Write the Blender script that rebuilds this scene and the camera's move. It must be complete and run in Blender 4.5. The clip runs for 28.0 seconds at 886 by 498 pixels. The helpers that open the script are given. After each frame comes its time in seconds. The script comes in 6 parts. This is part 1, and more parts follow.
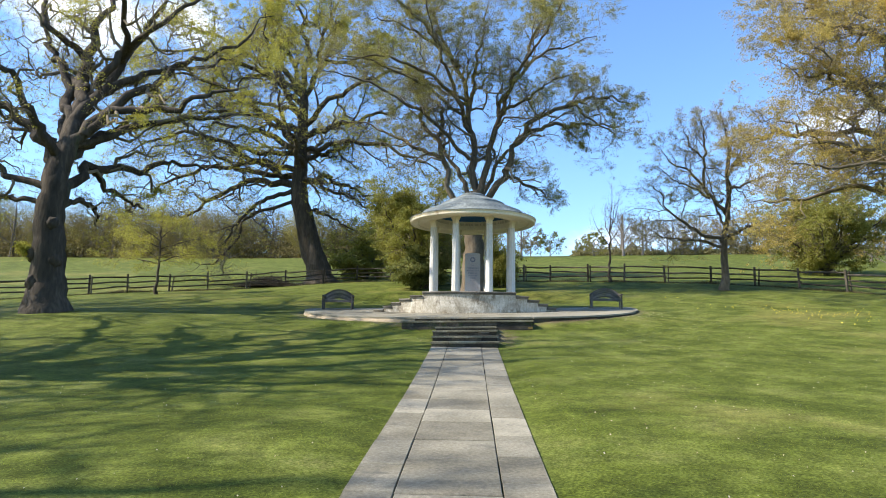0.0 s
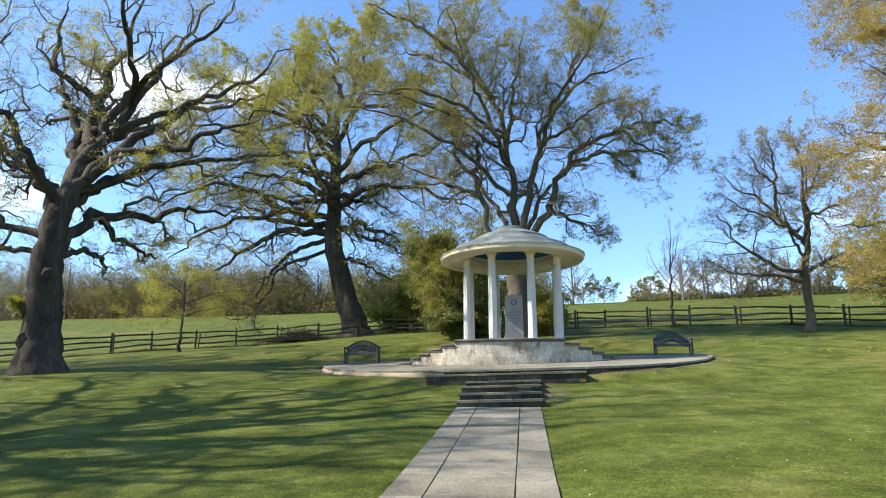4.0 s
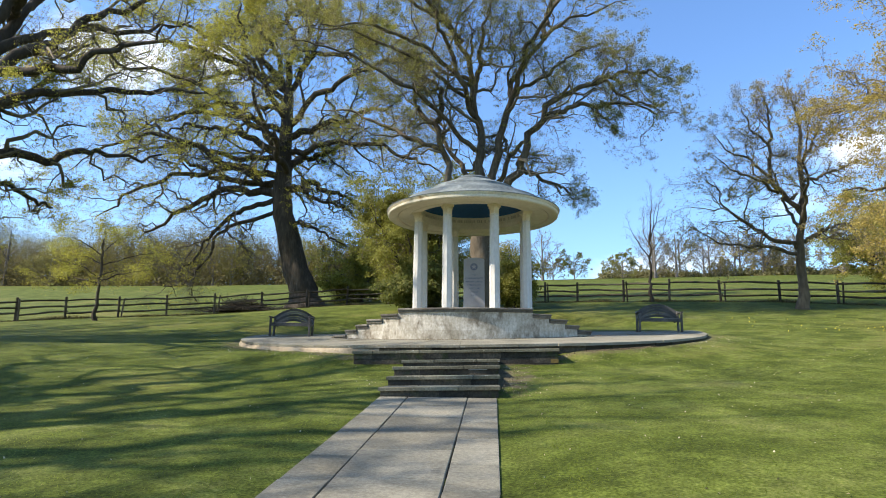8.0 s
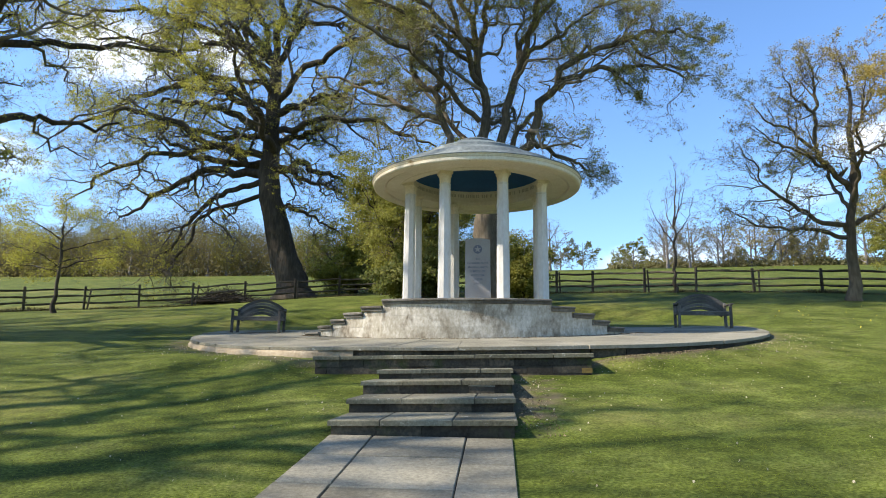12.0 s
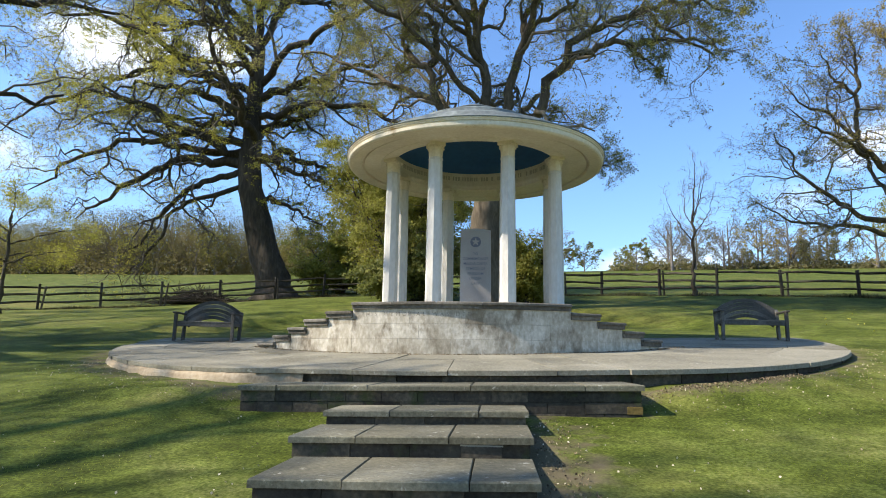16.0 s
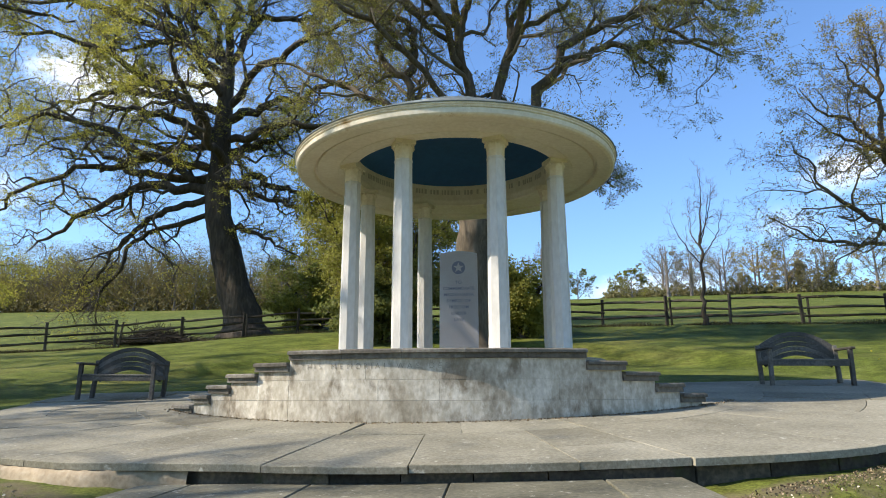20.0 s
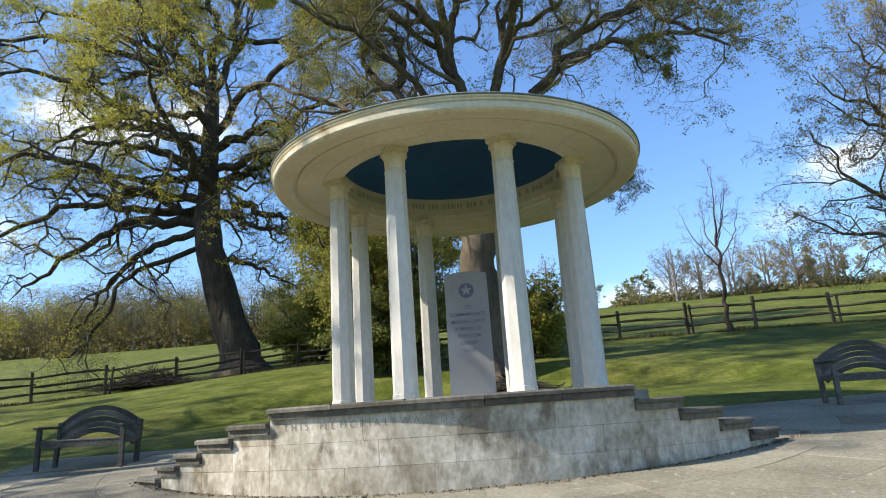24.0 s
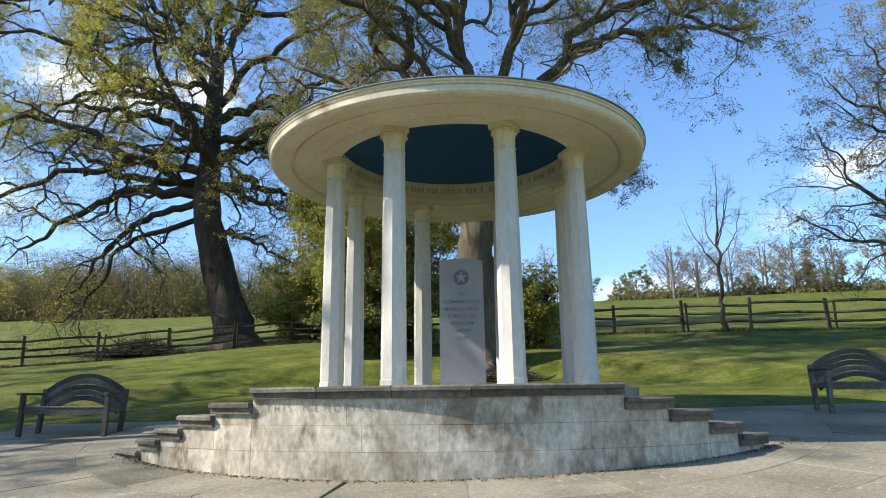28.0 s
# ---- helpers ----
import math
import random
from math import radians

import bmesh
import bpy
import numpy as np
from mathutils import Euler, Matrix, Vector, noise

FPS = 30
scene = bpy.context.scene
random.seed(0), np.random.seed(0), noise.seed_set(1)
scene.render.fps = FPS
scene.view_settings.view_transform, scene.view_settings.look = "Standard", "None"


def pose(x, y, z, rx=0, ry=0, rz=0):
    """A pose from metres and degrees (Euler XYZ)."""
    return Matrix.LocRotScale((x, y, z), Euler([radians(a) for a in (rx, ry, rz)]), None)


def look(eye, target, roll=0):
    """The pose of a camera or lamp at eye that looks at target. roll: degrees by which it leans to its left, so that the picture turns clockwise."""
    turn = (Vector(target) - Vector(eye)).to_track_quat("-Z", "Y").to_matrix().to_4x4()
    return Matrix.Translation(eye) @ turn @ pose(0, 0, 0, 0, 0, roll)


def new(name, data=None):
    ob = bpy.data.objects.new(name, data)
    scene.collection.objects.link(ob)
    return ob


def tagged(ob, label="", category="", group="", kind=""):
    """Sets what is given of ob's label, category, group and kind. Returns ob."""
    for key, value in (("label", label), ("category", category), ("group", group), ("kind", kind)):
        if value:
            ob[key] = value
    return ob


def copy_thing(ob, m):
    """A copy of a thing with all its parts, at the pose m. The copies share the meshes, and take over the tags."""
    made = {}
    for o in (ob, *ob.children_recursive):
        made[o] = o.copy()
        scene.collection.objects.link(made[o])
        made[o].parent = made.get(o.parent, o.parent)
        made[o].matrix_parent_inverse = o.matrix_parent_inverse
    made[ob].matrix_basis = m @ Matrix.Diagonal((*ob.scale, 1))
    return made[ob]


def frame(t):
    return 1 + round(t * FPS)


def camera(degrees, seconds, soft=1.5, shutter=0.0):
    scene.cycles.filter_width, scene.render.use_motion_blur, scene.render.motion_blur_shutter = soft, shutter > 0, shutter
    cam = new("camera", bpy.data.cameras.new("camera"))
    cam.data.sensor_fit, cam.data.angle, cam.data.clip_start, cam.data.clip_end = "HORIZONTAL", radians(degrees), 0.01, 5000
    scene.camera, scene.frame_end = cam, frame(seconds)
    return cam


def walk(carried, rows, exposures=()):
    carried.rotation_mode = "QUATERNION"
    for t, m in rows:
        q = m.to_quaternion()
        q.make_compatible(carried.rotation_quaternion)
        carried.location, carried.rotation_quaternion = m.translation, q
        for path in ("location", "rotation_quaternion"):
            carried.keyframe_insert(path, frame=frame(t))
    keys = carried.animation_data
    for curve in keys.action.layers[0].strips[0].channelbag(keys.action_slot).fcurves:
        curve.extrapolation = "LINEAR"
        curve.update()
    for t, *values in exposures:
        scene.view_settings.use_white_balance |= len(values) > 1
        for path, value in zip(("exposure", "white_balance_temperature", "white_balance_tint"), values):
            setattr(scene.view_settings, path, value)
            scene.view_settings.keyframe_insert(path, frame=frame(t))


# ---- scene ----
cam = camera(70.0, 28.0, soft=1.0)
# seconds, x, y, z, pitch + 90, roll, yaw
PATH = [
    (0.0, -0.032, -28.492, -0.576, 7.91, 0.76, 2.62),
    (0.5, 0.029, -28.125, -0.556, 6.82, 1.79, 4.78),
    (1.0, 0.110, -27.688, -0.554, 8.90, -1.36, 3.10),
    (1.5, 0.192, -27.214, -0.555, 7.25, 0.23, 5.48),
    (2.0, 0.264, -26.731, -0.557, 10.35, 0.57, -0.11),
    (2.5, 0.321, -26.265, -0.558, 11.60, -1.10, 5.16),
    (3.0, 0.368, -25.820, -0.550, 12.01, -0.15, 2.53),
    (3.5, 0.405, -25.381, -0.532, 12.70, -0.50, 6.79),
    (5.5, 0.426, -23.524, -0.448, 12.62, -0.03, 7.89),
    (6.0, 0.447, -22.969, -0.432, 10.86, 1.49, 13.11),
    (6.5, 0.502, -22.374, -0.420, 9.99, -2.71, 6.96),
    (7.0, 0.582, -21.765, -0.413, 8.65, -3.30, 9.30),
    (7.5, 0.650, -21.197, -0.405, 8.66, -0.63, 3.73),
    (8.0, 0.684, -20.679, -0.387, 10.59, 0.46, 4.63),
    (8.5, 0.688, -20.198, -0.349, 10.64, 1.91, 3.26),
    (9.0, 0.678, -19.733, -0.299, 8.85, -1.72, 4.02),
    (9.5, 0.673, -19.272, -0.249, 8.89, -0.67, 5.09),
    (10.0, 0.674, -18.810, -0.201, 8.87, -0.38, 2.08),
    (10.5, 0.670, -18.348, -0.154, 8.32, -1.81, 3.30),
    (11.0, 0.652, -17.891, -0.113, 9.66, 1.79, 2.60),
    (11.5, 0.621, -17.442, -0.088, 9.80, 0.96, 3.73),
    (12.0, 0.590, -17.002, -0.074, 9.85, 0.52, 5.03),
    (12.5, 0.568, -16.574, -0.053, 11.09, -0.06, 2.88),
    (14.5, 0.509, -14.968, 0.121, 11.92, 0.68, 2.94),
    (15.0, 0.495, -14.581, 0.170, 10.69, -0.56, 1.36),
    (15.5, 0.480, -14.201, 0.221, 10.56, 1.00, 5.00),
    (16.0, 0.476, -13.830, 0.271, 9.95, 0.96, 4.80),
    (16.5, 0.485, -13.466, 0.324, 9.18, -1.77, 5.06),
    (17.0, 0.500, -13.103, 0.382, 8.88, -0.86, 6.16),
    (17.5, 0.516, -12.736, 0.440, 9.55, 0.04, 4.13),
    (18.0, 0.531, -12.362, 0.490, 11.89, 0.52, 5.72),
    (18.5, 0.543, -11.988, 0.536, 11.12, 2.83, 4.63),
    (19.0, 0.548, -11.627, 0.590, 9.58, -0.61, 2.51),
    (19.5, 0.543, -11.295, 0.654, 9.76, -0.36, 4.92),
    (20.0, 0.533, -11.006, 0.726, 12.67, -0.23, 3.93),
    (20.5, 0.528, -10.765, 0.810, 12.00, -0.53, 4.16),
    (21.0, 0.529, -10.558, 0.907, 9.58, -0.85, 4.95),
    (21.5, 0.522, -10.369, 0.988, 13.40, 0.01, 5.59),
    (23.5, 0.414, -9.688, 1.084, 14.06, -2.41, 4.52),
    (24.0, 0.401, -9.595, 1.105, 14.29, -3.87, 3.98),
    (24.5, 0.386, -9.535, 1.127, 12.73, -2.10, 7.40),
    (25.0, 0.378, -9.502, 1.148, 11.93, -0.48, 7.09),
    (25.5, 0.386, -9.481, 1.159, 13.35, 0.41, 5.85),
    (26.0, 0.405, -9.465, 1.159, 13.58, 0.63, 5.08),
    (26.5, 0.428, -9.455, 1.152, 13.51, 0.52, 4.69),
    (27.0, 0.446, -9.449, 1.145, 13.31, -0.09, 4.11),
    (27.5, 0.453, -9.447, 1.145, 12.95, -0.57, 3.94),
    (28.0, 0.444, -9.449, 1.153, 12.90, -0.82, 4.02),
]


def aimed(x, y, z, pitch, roll, yaw):
    """A camera pose from its place, pitch, roll and yaw in degrees."""
    return pose(x, y, z, 0, 0, yaw) @ pose(0, 0, 0, 90 + pitch) @ pose(0, 0, 0, 0, 0, roll)


walk(cam, [(t, aimed(*row)) for t, *row in PATH], [(0.0, 1.05), (2.0, 1.06), (4.0, 0.98), (15.0, 0.88), (21.0, 0.81), (28.0, 0.83)])

# ---- light ----
SUN_AZ = radians(76.5)    # from straight towards the walker, turning to his left
SUN_EL = radians(39.8)
SUN_DIR = Vector((-math.sin(SUN_AZ) * math.cos(SUN_EL), -math.cos(SUN_AZ) * math.cos(SUN_EL), math.sin(SUN_EL)))
sun_data = bpy.data.lights.new("sun", "SUN")
sun_data.energy, sun_data.angle, sun_data.color = 4.85, radians(0.6), (1.0, 0.908, 0.795)
sun = new("sun", sun_data)
sun.matrix_world = look((0, 0, 60), (0, 0, 60) - 10 * np.array(SUN_DIR))

world = bpy.data.worlds.new("World")
scene.world = world
world.use_nodes = True
wt = world.node_tree
sky = wt.nodes.new("ShaderNodeTexSky")
sky.sky_type, sky.sun_disc = "NISHITA", False
sky.sun_elevation, sky.sun_rotation = SUN_EL, math.atan2(SUN_DIR.x, SUN_DIR.y)
sky.air_density, sky.dust_density, sky.ozone_density = 1.15, 0.6, 2.0
tint = wt.nodes.new("ShaderNodeMix")
tint.data_type, tint.blend_type = "RGBA", "MULTIPLY"
tint.inputs["Factor"].default_value = 1.0
tint.inputs["B"].default_value = (0.79, 1.0, 1.27, 1)
wt.links.new(sky.outputs[0], tint.inputs["A"])
wtc = wt.nodes.new("ShaderNodeTexCoord")
wn = wt.nodes.new("ShaderNodeTexNoise")
wn.inputs["Scale"].default_value, wn.inputs["Detail"].default_value, wn.inputs["Roughness"].default_value = 5.5, 9, 0.6
wmap = wt.nodes.new("ShaderNodeMapping")
wmap.inputs["Scale"].default_value = (1.0, 1.0, 2.2)
wt.links.new(wtc.outputs["Generated"], wmap.inputs[0])
wt.links.new(wmap.outputs[0], wn.inputs["Vector"])
colour = tint.outputs["Result"]
# drifting fair-weather clouds: azimuth to the right of the path, height, half width, thickness, all in degrees
for az, el, wide, tall, thick in ((-36, 24.5, 7.5, 3.3, 0.85), (-26, 25.5, 3.2, 2.2, 0.75), (30, 17, 4.4, 3.0, 0.9), (25, 13.2, 3.4, 2.0, 0.2), (13, 8.5, 10, 2.2, 0.45), (-43, 15, 6, 3, 0.5), (100, 22, 14, 5, 0.8), (-120, 30, 12, 5, 0.8)):
    mp = wt.nodes.new("ShaderNodeMapping")
    mp.vector_type = "TEXTURE"
    mp.inputs["Rotation"].default_value = (radians(el), 0, radians(-az))
    mp.inputs["Scale"].default_value = (math.tan(radians(wide)), 1, math.tan(radians(tall)))
    wt.links.new(wtc.outputs["Generated"], mp.inputs[0])
    sub = wt.nodes.new("ShaderNodeVectorMath")
    sub.operation = "SUBTRACT"
    sub.inputs[1].default_value = (0, 1, 0)
    wt.links.new(mp.outputs[0], sub.inputs[0])
    ln = wt.nodes.new("ShaderNodeVectorMath")
    ln.operation = "LENGTH"
    wt.links.new(sub.outputs[0], ln.inputs[0])
    ad = wt.nodes.new("ShaderNodeMath")
    ad.operation = "MULTIPLY_ADD"
    ad.inputs[1].default_value = -2.6
    wt.links.new(wn.outputs["Fac"], ad.inputs[0])
    wt.links.new(ln.outputs["Value"], ad.inputs[2])
    mr = wt.nodes.new("ShaderNodeMapRange")
    mr.interpolation_type = "SMOOTHSTEP"
    mr.inputs["From Min"].default_value, mr.inputs["From Max"].default_value = -0.35, -1.25
    mr.inputs["To Max"].default_value = thick
    wt.links.new(ad.outputs[0], mr.inputs["Value"])
    mx = wt.nodes.new("ShaderNodeMix")
    mx.data_type = "RGBA"
    mx.inputs["B"].default_value = (9.0, 9.2, 9.5, 1)
    wt.links.new(mr.outputs["Result"], mx.inputs["Factor"])
    wt.links.new(colour, mx.inputs["A"])
    colour = mx.outputs["Result"]
wt.links.new(colour, wt.nodes["Background"].inputs[0])
wt.nodes["Background"].inputs[1].default_value = 0.117
scene.view_settings.exposure = 0.85


# ---- materials ----
def material(name, stops, scale=2.0, rough=0.8, bump=0.3, fine=20.0, stain=None, vary=0.0, axis=(1, 1, 1), spec=0.3, island=0.0, trans=0.0, deep=0.02):
    """A procedural surface: colour stops over a broad noise mixed with a fine grain, a stain layer, a random shift for each piece, and relief."""
    m = bpy.data.materials.new(name)
    m.use_nodes = True
    nt = m.node_tree
    b = nt.nodes["Principled BSDF"]
    b.inputs["Roughness"].default_value = rough
    b.inputs["Specular IOR Level"].default_value = spec
    mp = nt.nodes.new("ShaderNodeMapping")
    mp.inputs["Scale"].default_value = axis
    geo = nt.nodes.new("ShaderNodeNewGeometry")
    nt.links.new(geo.outputs["Position"], mp.inputs[0])
    info = nt.nodes.new("ShaderNodeObjectInfo")
    broad = nt.nodes.new("ShaderNodeTexNoise")
    broad.inputs["Scale"].default_value, broad.inputs["Detail"].default_value = scale, 6
    grain = nt.nodes.new("ShaderNodeTexNoise")
    grain.inputs["Scale"].default_value, grain.inputs["Detail"].default_value = fine, 5
    for n in (broad, grain):
        nt.links.new(mp.outputs[0], n.inputs["Vector"])
    mixf = nt.nodes.new("ShaderNodeMath")
    mixf.operation = "MULTIPLY_ADD"
    mixf.inputs[1].default_value, mixf.inputs[2].default_value = 0.45, 0.0
    nt.links.new(grain.outputs["Fac"], mixf.inputs[0])
    addf = nt.nodes.new("ShaderNodeMath")
    addf.operation = "MULTIPLY_ADD"
    addf.inputs[1].default_value = 0.55
    nt.links.new(broad.outputs["Fac"], addf.inputs[0])
    nt.links.new(mixf.outputs[0], addf.inputs[2])
    last = addf.outputs[0]
    if vary or island:
        off = nt.nodes.new("ShaderNodeMath")
        off.operation = "MULTIPLY_ADD"
        off.inputs[1].default_value = vary or island
        nt.links.new(info.outputs["Random"] if vary else geo.outputs["Random Per Island"], off.inputs[0])
        nt.links.new(last, off.inputs[2])
        sub = nt.nodes.new("ShaderNodeMath")
        sub.operation = "SUBTRACT"
        sub.inputs[1].default_value = (vary or island) / 2
        nt.links.new(off.outputs[0], sub.inputs[0])
        last = sub.outputs[0]
    ramp = nt.nodes.new("ShaderNodeValToRGB")
    el = ramp.color_ramp.elements
    while len(el) < len(stops):
        el.new(0.5)
    for e, (p, c) in zip(el, stops):
        e.position, e.color = p, (*c, 1)
    nt.links.new(last, ramp.inputs[0])
    colour = ramp.outputs[0]
    if stain:
        scale2, lo, hi, col = stain
        sn = nt.nodes.new("ShaderNodeTexNoise")
        sn.inputs["Scale"].default_value, sn.inputs["Detail"].default_value, sn.inputs["Roughness"].default_value = scale2, 8, 0.65
        nt.links.new(mp.outputs[0], sn.inputs["Vector"])
        sr = nt.nodes.new("ShaderNodeMapRange")
        sr.inputs["From Min"].default_value, sr.inputs["From Max"].default_value = lo, hi
        nt.links.new(sn.outputs["Fac"], sr.inputs["Value"])
        mx = nt.nodes.new("ShaderNodeMix")
        mx.data_type = "RGBA"
        mx.inputs["B"].default_value = (*col, 1)
        nt.links.new(sr.outputs["Result"], mx.inputs["Factor"])
        nt.links.new(colour, mx.inputs["A"])
        colour = mx.outputs["Result"]
    nt.links.new(colour, b.inputs["Base Color"])
    if bump:
        bp = nt.nodes.new("ShaderNodeBump")
        bp.inputs["Strength"].default_value, bp.inputs["Distance"].default_value = bump, deep
        nt.links.new(addf.outputs[0], bp.inputs["Height"])
        nt.links.new(bp.outputs[0], b.inputs["Normal"])
    if trans:
        tr = nt.nodes.new("ShaderNodeBsdfTranslucent")
        nt.links.new(colour, tr.inputs["Color"])
        ms = nt.nodes.new("ShaderNodeMixShader")
        ms.inputs[0].default_value = trans
        nt.links.new(b.outputs[0], ms.inputs[1])
        nt.links.new(tr.outputs[0], ms.inputs[2])
        nt.links.new(ms.outputs[0], nt.nodes["Material Output"].inputs[0])
    return m


GRASS = material("lawn", [(0.34, (0.036, 0.048, 0.006)), (0.46, (0.071, 0.090, 0.012)), (0.56, (0.108, 0.129, 0.023)), (0.66, (0.154, 0.158, 0.045))],
                 scale=0.9, fine=34.0, rough=0.9, bump=0.5, spec=0.1, stain=(0.11, 0.54, 0.70, (0.165, 0.155, 0.04)))


def mottle(m, scale, low, high, stretch=(1, 1, 1)):
    """Multiplies the colour by a noise of its own scale, between two factors."""
    nt = m.node_tree
    b = nt.nodes["Principled BSDF"]
    old = b.inputs["Base Color"].links[0].from_socket
    geo = nt.nodes.new("ShaderNodeNewGeometry")
    mp = nt.nodes.new("ShaderNodeMapping")
    mp.inputs["Scale"].default_value = stretch
    tex = nt.nodes.new("ShaderNodeTexNoise")
    tex.inputs["Scale"].default_value, tex.inputs["Detail"].default_value, tex.inputs["Roughness"].default_value = scale, 5, 0.65
    span = nt.nodes.new("ShaderNodeMapRange")
    span.inputs["From Min"].default_value, span.inputs["From Max"].default_value = 0.30, 0.70
    span.inputs["To Min"].default_value, span.inputs["To Max"].default_value = low, high
    mul = nt.nodes.new("ShaderNodeVectorMath")
    mul.operation = "SCALE"
    nt.links.new(geo.outputs["Position"], mp.inputs[0])
    nt.links.new(mp.outputs[0], tex.inputs["Vector"])
    nt.links.new(tex.outputs["Fac"], span.inputs["Value"])
    nt.links.new(old, mul.inputs[0])
    nt.links.new(span.outputs["Result"], mul.inputs["Scale"])
    nt.links.new(mul.outputs[0], b.inputs["Base Color"])


mottle(GRASS, 2.6, 0.66, 1.34)
mottle(GRASS, 9.0, 0.70, 1.22)
mottle(GRASS, 34.0, 0.68, 1.24)


def bare_soil(m, scale, shift, ring, full, none, north):
    """Trodden earth showing in broken patches along a ring round a place, fading between two distances from it, south of a line."""
    nt = m.node_tree
    b = nt.nodes["Principled BSDF"]
    old = b.inputs["Base Color"].links[0].from_socket
    geo = nt.nodes.new("ShaderNodeNewGeometry")
    flat = nt.nodes.new("ShaderNodeVectorMath")
    flat.operation = "MULTIPLY_ADD"
    flat.inputs[1].default_value, flat.inputs[2].default_value = scale, shift
    ln = nt.nodes.new("ShaderNodeVectorMath")
    ln.operation = "LENGTH"
    sub = nt.nodes.new("ShaderNodeMath")
    sub.operation = "SUBTRACT"
    sub.inputs[1].default_value = ring
    away = nt.nodes.new("ShaderNodeMath")
    away.operation = "ABSOLUTE"
    noise_ = nt.nodes.new("ShaderNodeTexNoise")
    noise_.inputs["Scale"].default_value, noise_.inputs["Detail"].default_value = 3.4, 9
    add = nt.nodes.new("ShaderNodeMath")
    add.operation = "MULTIPLY_ADD"
    add.inputs[1].default_value = 1.5
    rng_ = nt.nodes.new("ShaderNodeMapRange")
    rng_.inputs["From Min"].default_value, rng_.inputs["From Max"].default_value = none, full
    rng_.inputs["To Max"].default_value = 0.8
    mx = nt.nodes.new("ShaderNodeMix")
    mx.data_type = "RGBA"
    mx.inputs["B"].default_value = (0.125, 0.097, 0.064, 1)
    nt.links.new(geo.outputs["Position"], flat.inputs[0])
    nt.links.new(geo.outputs["Position"], noise_.inputs["Vector"])
    nt.links.new(flat.outputs[0], ln.inputs[0])
    nt.links.new(noise_.outputs["Fac"], add.inputs[0])
    nt.links.new(ln.outputs["Value"], sub.inputs[0])
    nt.links.new(sub.outputs[0], away.inputs[0])
    nt.links.new(away.outputs[0], add.inputs[2])
    nt.links.new(add.outputs[0], rng_.inputs["Value"])
    sep = nt.nodes.new("ShaderNodeSeparateXYZ")
    side = nt.nodes.new("ShaderNodeMapRange")
    side.inputs["From Min"].default_value, side.inputs["From Max"].default_value = north, north - 1.5
    both = nt.nodes.new("ShaderNodeMath")
    both.operation = "MULTIPLY"
    nt.links.new(geo.outputs["Position"], sep.inputs[0])
    nt.links.new(sep.outputs["Y"], side.inputs["Value"])
    nt.links.new(side.outputs["Result"], both.inputs[0])
    nt.links.new(rng_.outputs["Result"], both.inputs[1])
    nt.links.new(both.outputs[0], mx.inputs["Factor"])
    nt.links.new(old, mx.inputs["A"])
    nt.links.new(mx.outputs["Result"], b.inputs["Base Color"])


bare_soil(GRASS, (1, 1, 0), (0.2, -1.3, 0), 7.7, 0.62, 1.10, 1.5)      # along the terrace kerb
bare_soil(GRASS, (0.9, 0.34, 0), (-0.75, 2.8, 0), 0.0, 0.95, 1.35, 0.0)      # trodden strip beside the front steps
BLADE = material("grass_blade", [(0.25, (0.10, 0.14, 0.016)), (0.5, (0.16, 0.20, 0.028)), (0.75, (0.25, 0.26, 0.06))], scale=0.4, fine=3.0, rough=0.8, bump=0, spec=0.1, island=0.4, trans=0.6)
PAVING = material("paving", [(0.3, (0.113, 0.101, 0.068)), (0.5, (0.203, 0.185, 0.131)), (0.7, (0.312, 0.286, 0.21))],
                  scale=1.3, fine=26, rough=0.85, bump=0.3, stain=(3.4, 0.56, 0.72, (0.11, 0.103, 0.078)), vary=0.25)
mottle(PAVING, 70.0, 0.82, 1.2)
FLAG = material("weathered_flag", [(0.3, (0.068, 0.063, 0.039)), (0.5, (0.142, 0.131, 0.086)), (0.7, (0.24, 0.222, 0.152))],
                scale=1.3, fine=26, rough=0.85, bump=0.3, stain=(9.0, 0.61, 0.69, (0.40, 0.38, 0.30)), vary=0.18)
mottle(FLAG, 60.0, 0.8, 1.2)
TERRACE = material("terrace_flag", [(0.3, (0.112, 0.101, 0.068)), (0.5, (0.204, 0.187, 0.132)), (0.7, (0.305, 0.282, 0.208))],
                   scale=1.1, fine=26, rough=0.85, bump=0.3, stain=(9.0, 0.62, 0.70, (0.42, 0.40, 0.32)), vary=0.18)
mottle(TERRACE, 60.0, 0.8, 1.2)
JOINT = material("earthy_joint", [(0.3, (0.08, 0.07, 0.05)), (0.7, (0.15, 0.135, 0.10))], scale=3, fine=30, rough=0.95, bump=0.3)
RISER = material("mossy_brick", [(0.3, (0.026, 0.022, 0.016)), (0.55, (0.064, 0.055, 0.04)), (0.75, (0.15, 0.123, 0.082))], scale=3, fine=25, rough=0.95, bump=0.8, vary=0.22,
                 stain=(2.5, 0.55, 0.7, (0.05, 0.06, 0.02)))
LICHEN = material("lichened_brick", [(0.3, (0.09, 0.062, 0.018)), (0.6, (0.22, 0.15, 0.045))], scale=6, fine=25, rough=0.95, bump=0.6)
KERB = material("kerb_stone", [(0.3, (0.22, 0.165, 0.10)), (0.5, (0.36, 0.285, 0.185)), (0.7, (0.47, 0.395, 0.28))], scale=2.5, fine=22, rough=0.95, bump=0.6,
                stain=(2.0, 0.58, 0.72, (0.20, 0.16, 0.10)))
